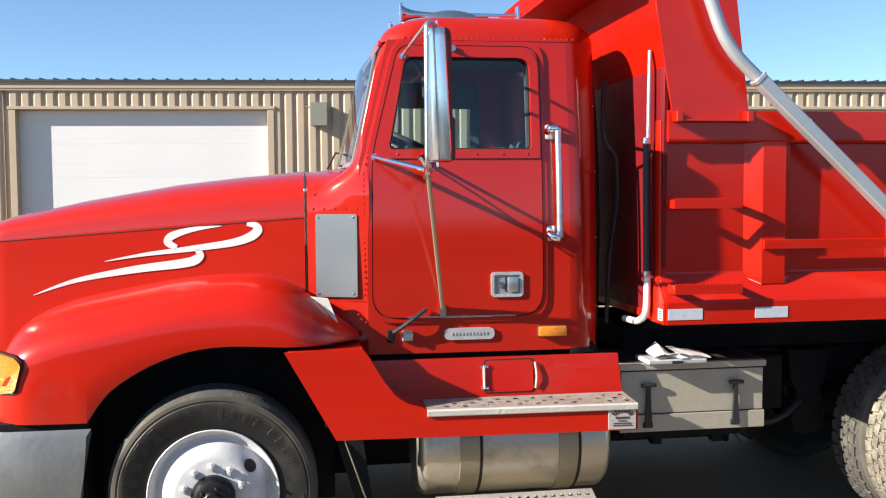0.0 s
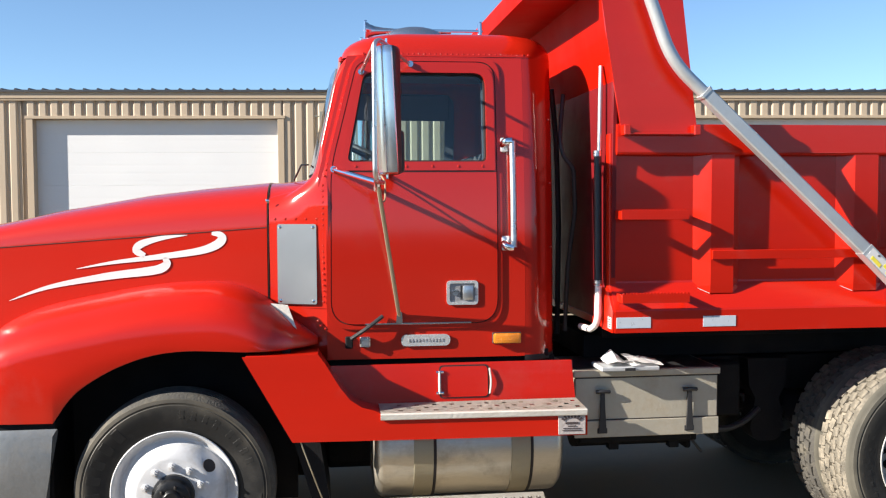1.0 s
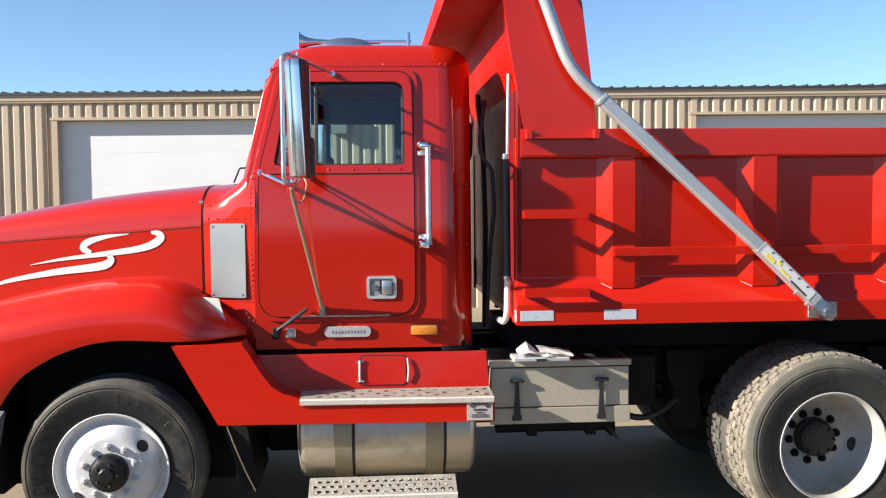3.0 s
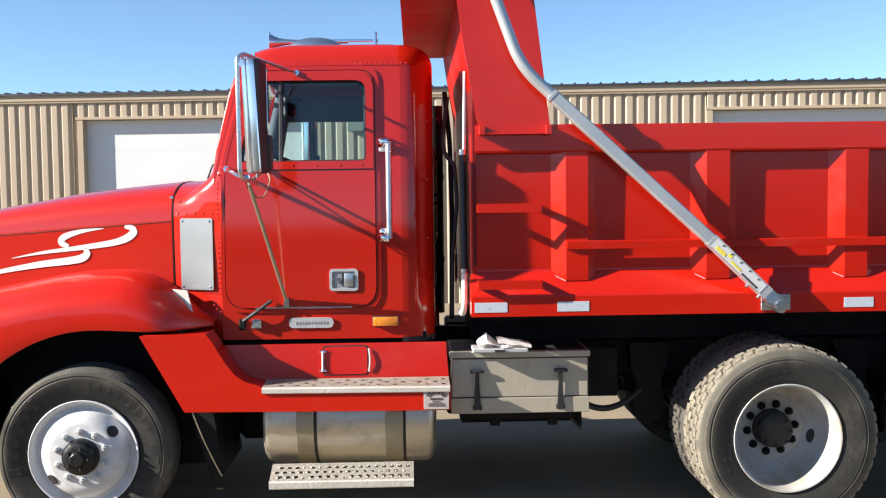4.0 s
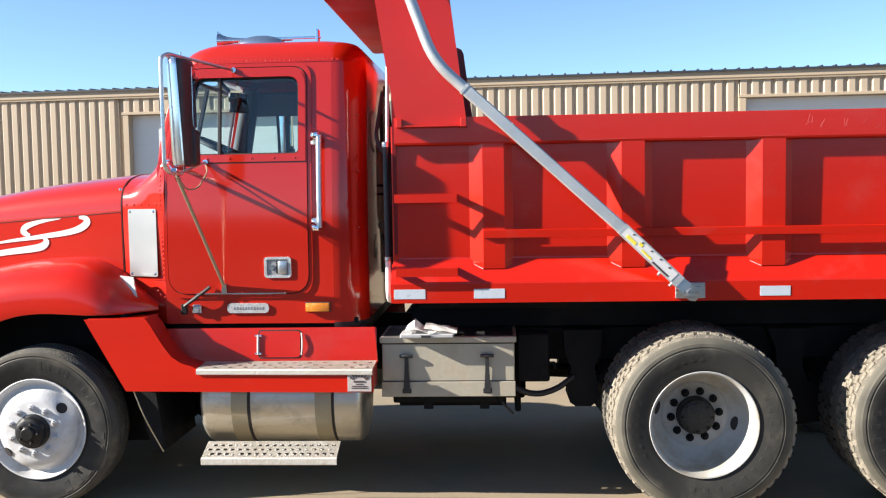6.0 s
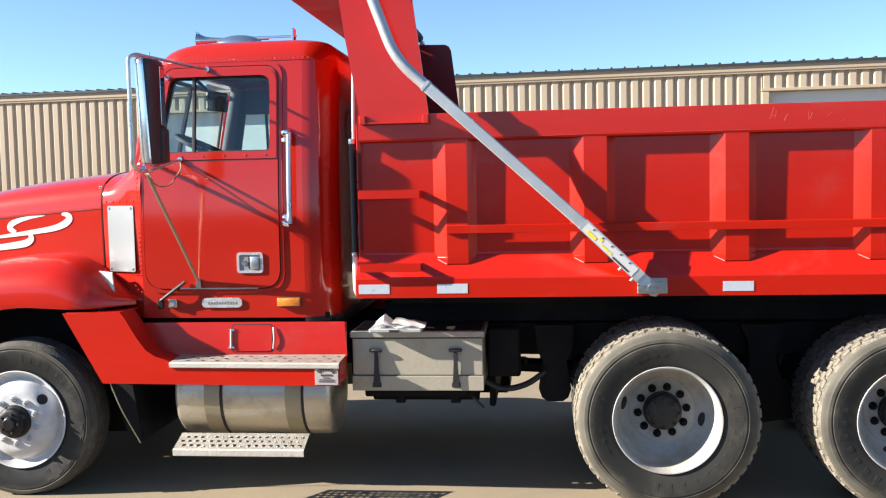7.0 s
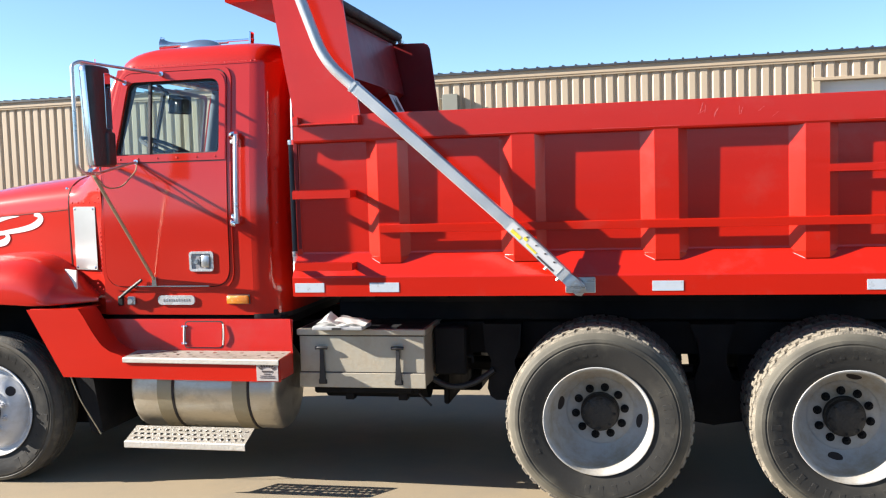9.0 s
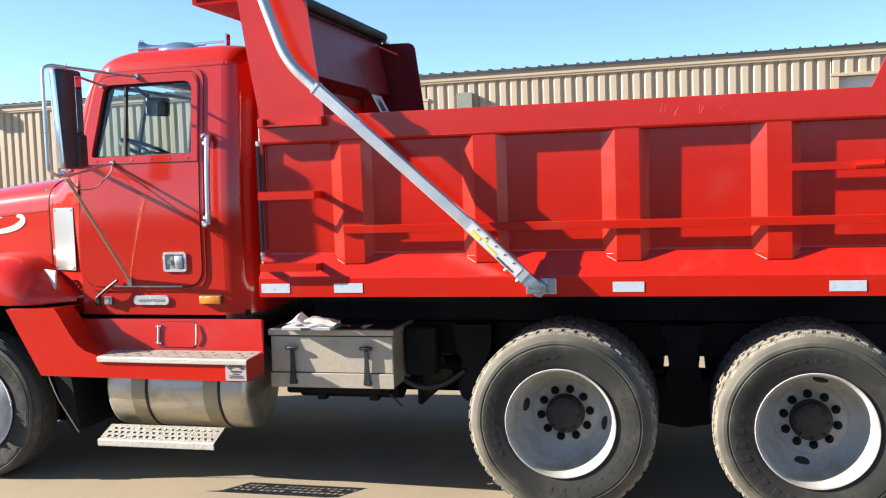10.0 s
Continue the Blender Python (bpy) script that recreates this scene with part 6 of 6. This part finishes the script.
nut_front, nut_rear = nut_mesh(0.015, 0.022, [WHITE_WHEEL]), nut_mesh(0.0185, 0.022, [BLACK])
hub_front = mesh_of("hub", lathe([(0.0, -0.118), (0.034, -0.118), (0.042, -0.112), (0.046, -0.10), (0.072, -0.098), (0.086, -0.09), (0.092, -0.06), (0.104, -0.055), (0.106, -0.02)], 40), [CAP])
hub_rear = mesh_of("hub", lathe([(0.0, 0.180), (0.05, 0.180), (0.086, 0.184), (0.102, 0.195), (0.107, 0.235), (0.113, 0.24), (0.115, 0.285)], 40), [HUB])
cap_bolt = nut_mesh(0.008, 0.012, [HUB], False)


def hand_hole(rx, rz):
    bm = bmesh.new()
    rot = Matrix.Rotation(radians(90), 4, "X")
    bmesh.ops.create_cone(bm, cap_ends=True, segments=24, radius1=1, radius2=1, depth=0.004, matrix=Matrix.Diagonal((rx, 1, rz, 1)) @ rot)
    return mesh_of("hand_hole", bm, [GAP])


hole_front, hole_rear = hand_hole(0.032, 0.034), hand_hole(0.029, 0.042)


def wheel(x, y, z, rear, far=False, spin=0.0, steer=0.0):
    at = Matrix.Translation((x, y, z)) @ Matrix.Rotation(radians(steer), 4, "Z")
    if far:
        at = Matrix.Translation((x, 2 * YC - y, z)) @ Matrix.Rotation(math.pi, 4, "Z")
    w = hang("wheel", rim_rear if rear else rim_front, truck, "dusty white deep-dish rear wheel" if rear else "white front wheel with chunky lug nuts", at)
    hang("tyre", tyre_rear if rear else tyre_front, w, "worn tyre with a dusty lugged tread" if rear else "worn ribbed tyre", at @ Matrix.Rotation(radians(spin), 4, "Y"))
    roll = at @ Matrix.Rotation(radians(spin), 4, "Y")
    tagged(hang("sidewall_relief", marks_rear if rear else marks_front, w, "", roll), kind="stuff")
    if rear and not far:
        for row in (0, 1):
            for k in range(LUGS):
                hang("tread_block", lug_blocks[row], w, "", roll @ lug_pose(RR, row, k))
        tagged(hang("tread_relief", lugs_inner, w, "", roll), kind="stuff")
    elif rear:
        tagged(hang("tread_relief", lugs_all, w, "", roll), kind="stuff")
    hang("hub", hub_rear if rear else hub_front, w, "oily black hub", at)
    for k in range(10):
        a = 2 * math.pi * (k + 0.5) / 10 + radians(spin)
        r, d = (0.145, 0.275) if rear else (0.142, -0.031)
        hang("lug_nut", nut_rear if rear else nut_front, w, "", at @ Matrix.Translation((r * math.cos(a), d, r * math.sin(a))))
    for k in range(8 if rear else 5):
        a = 2 * math.pi * k / (8 if rear else 5)
        r, d = (0.088, 0.186) if rear else (0.060, -0.099)
        hang("hub_bolt", cap_bolt, w, "", at @ Matrix.Translation((r * math.cos(a), d, r * math.sin(a))))
    for a in (radians(spin), radians(spin) + math.pi):
        r, d, tilt = (0.238, 0.250, -44) if rear else (0.222, -0.0125, 42)
        hang("hand_hole", hole_rear if rear else hole_front, w, "", at @ Matrix.Rotation(-a, 4, "Y") @ Matrix.Translation((r, d, 0)) @ Matrix.Rotation(radians(tilt), 4, "Z"))
    if rear:
        at2 = at @ Matrix.Translation((0, 0.33, 0))
        hang("tyre", tyre_inner, w, "", at2 @ Matrix.Rotation(radians(17), 4, "Y"))
        tagged(hang("tread_relief", lugs_dual, w, "", at2), kind="stuff")
        hang("inner_rim", inner_rim, w, "", at2)
        part("brake_drum", lathe([(0.0, 0.34), (0.2, 0.34), (0.21, 0.36), (0.21, 0.55), (0.0, 0.55)], 32), BLACK, w, at=at)
    else:
        part("brake_drum", lathe([(0.0, 0.08), (0.2, 0.08), (0.21, 0.10), (0.21, 0.26), (0.0, 0.26)], 32), BLACK, w, at=at)


wheel(0.016, 4.28, 0.490, False, spin=38)
wheel(0.016, 4.28, 0.490, False, far=True)
wheel(4.058, 4.14, 0.540, True, spin=-12)
wheel(5.425, 4.14, 0.540, True, spin=78)
wheel(4.058, 4.14, 0.540, True, far=True)
wheel(5.425, 4.14, 0.540, True, far=True)

# hood decals
part("swoosh_decal", swoosh([(-0.92, 1.425), (-0.70, 1.50), (-0.40, 1.555), (-0.17, 1.583), (-0.092, 1.600), (-0.062, 1.628), (-0.078, 1.655)], [0.001, 0.011, 0.019, 0.023, 0.024, 0.021, 0.010]), WHITE, hood, "white curling vinyl stripe", smooth=0)
part("swoosh_decal", swoosh([(-0.55, 1.598), (-0.35, 1.632), (-0.10, 1.662), (0.10, 1.69), (0.195, 1.720), (0.235, 1.755), (0.222, 1.780), (0.18, 1.786)], [0.001, 0.009, 0.015, 0.019, 0.023, 0.024, 0.017, 0.008]), WHITE, hood, smooth=0)
part("swoosh_decal", swoosh([(-0.18, 1.668), (-0.225, 1.695), (-0.20, 1.730), (-0.09, 1.762), (0.05, 1.778)], [0.012, 0.021, 0.020, 0.012, 0.001]), WHITE, hood, smooth=0)

# ---- papers on the toolbox ----
clip = empty("clipboard", Matrix.Translation((2.45, 4.53, 1.02)), "grey clipboard box with crumpled white papers on the toolbox", "clipboard")
part("case", block((2.27, 4.405, 1.0185), (2.60, 4.61, 1.045), 0.006), CASE, clip, "flat pale grey case")
part("clasp", block((2.40, 4.398, 1.022), (2.46, 4.406, 1.038), 0.002), PLASTIC, clip)


def sheet(x0, x1, y0, y1, z, curl, seed):
    rng = random.Random(seed)
    bm = bmesh.new()
    ph = rng.uniform(0, 6)
    rows = [[bm.verts.new((x0 + (x1 - x0) * i / 10, y0 + (y1 - y0) * j / 6, z + curl(i / 10, j / 6) + 0.003 * math.sin(ph + i * 1.3 + j))) for i in range(11)] for j in range(7)]
    for a, b in zip(rows, rows[1:]):
        for i in range(10):
            bm.faces.new((a[i], a[i + 1], b[i + 1], b[i]))
    bmesh.ops.solidify(bm, geom=bm.faces[:], thickness=0.002)
    return bm


part("paper", sheet(2.30, 2.49, 4.40, 4.53, 1.052, lambda a, b: 0.075 * max(0, 1 - abs(a - 0.30) * 2.4) * (0.35 + 0.65 * b), 1), PAPER, clip, "curled white paper sheet")
part("paper", sheet(2.42, 2.62, 4.40, 4.55, 1.050, lambda a, b: 0.03 * (1 - a) + 0.015 * b, 2), PAPER, clip)
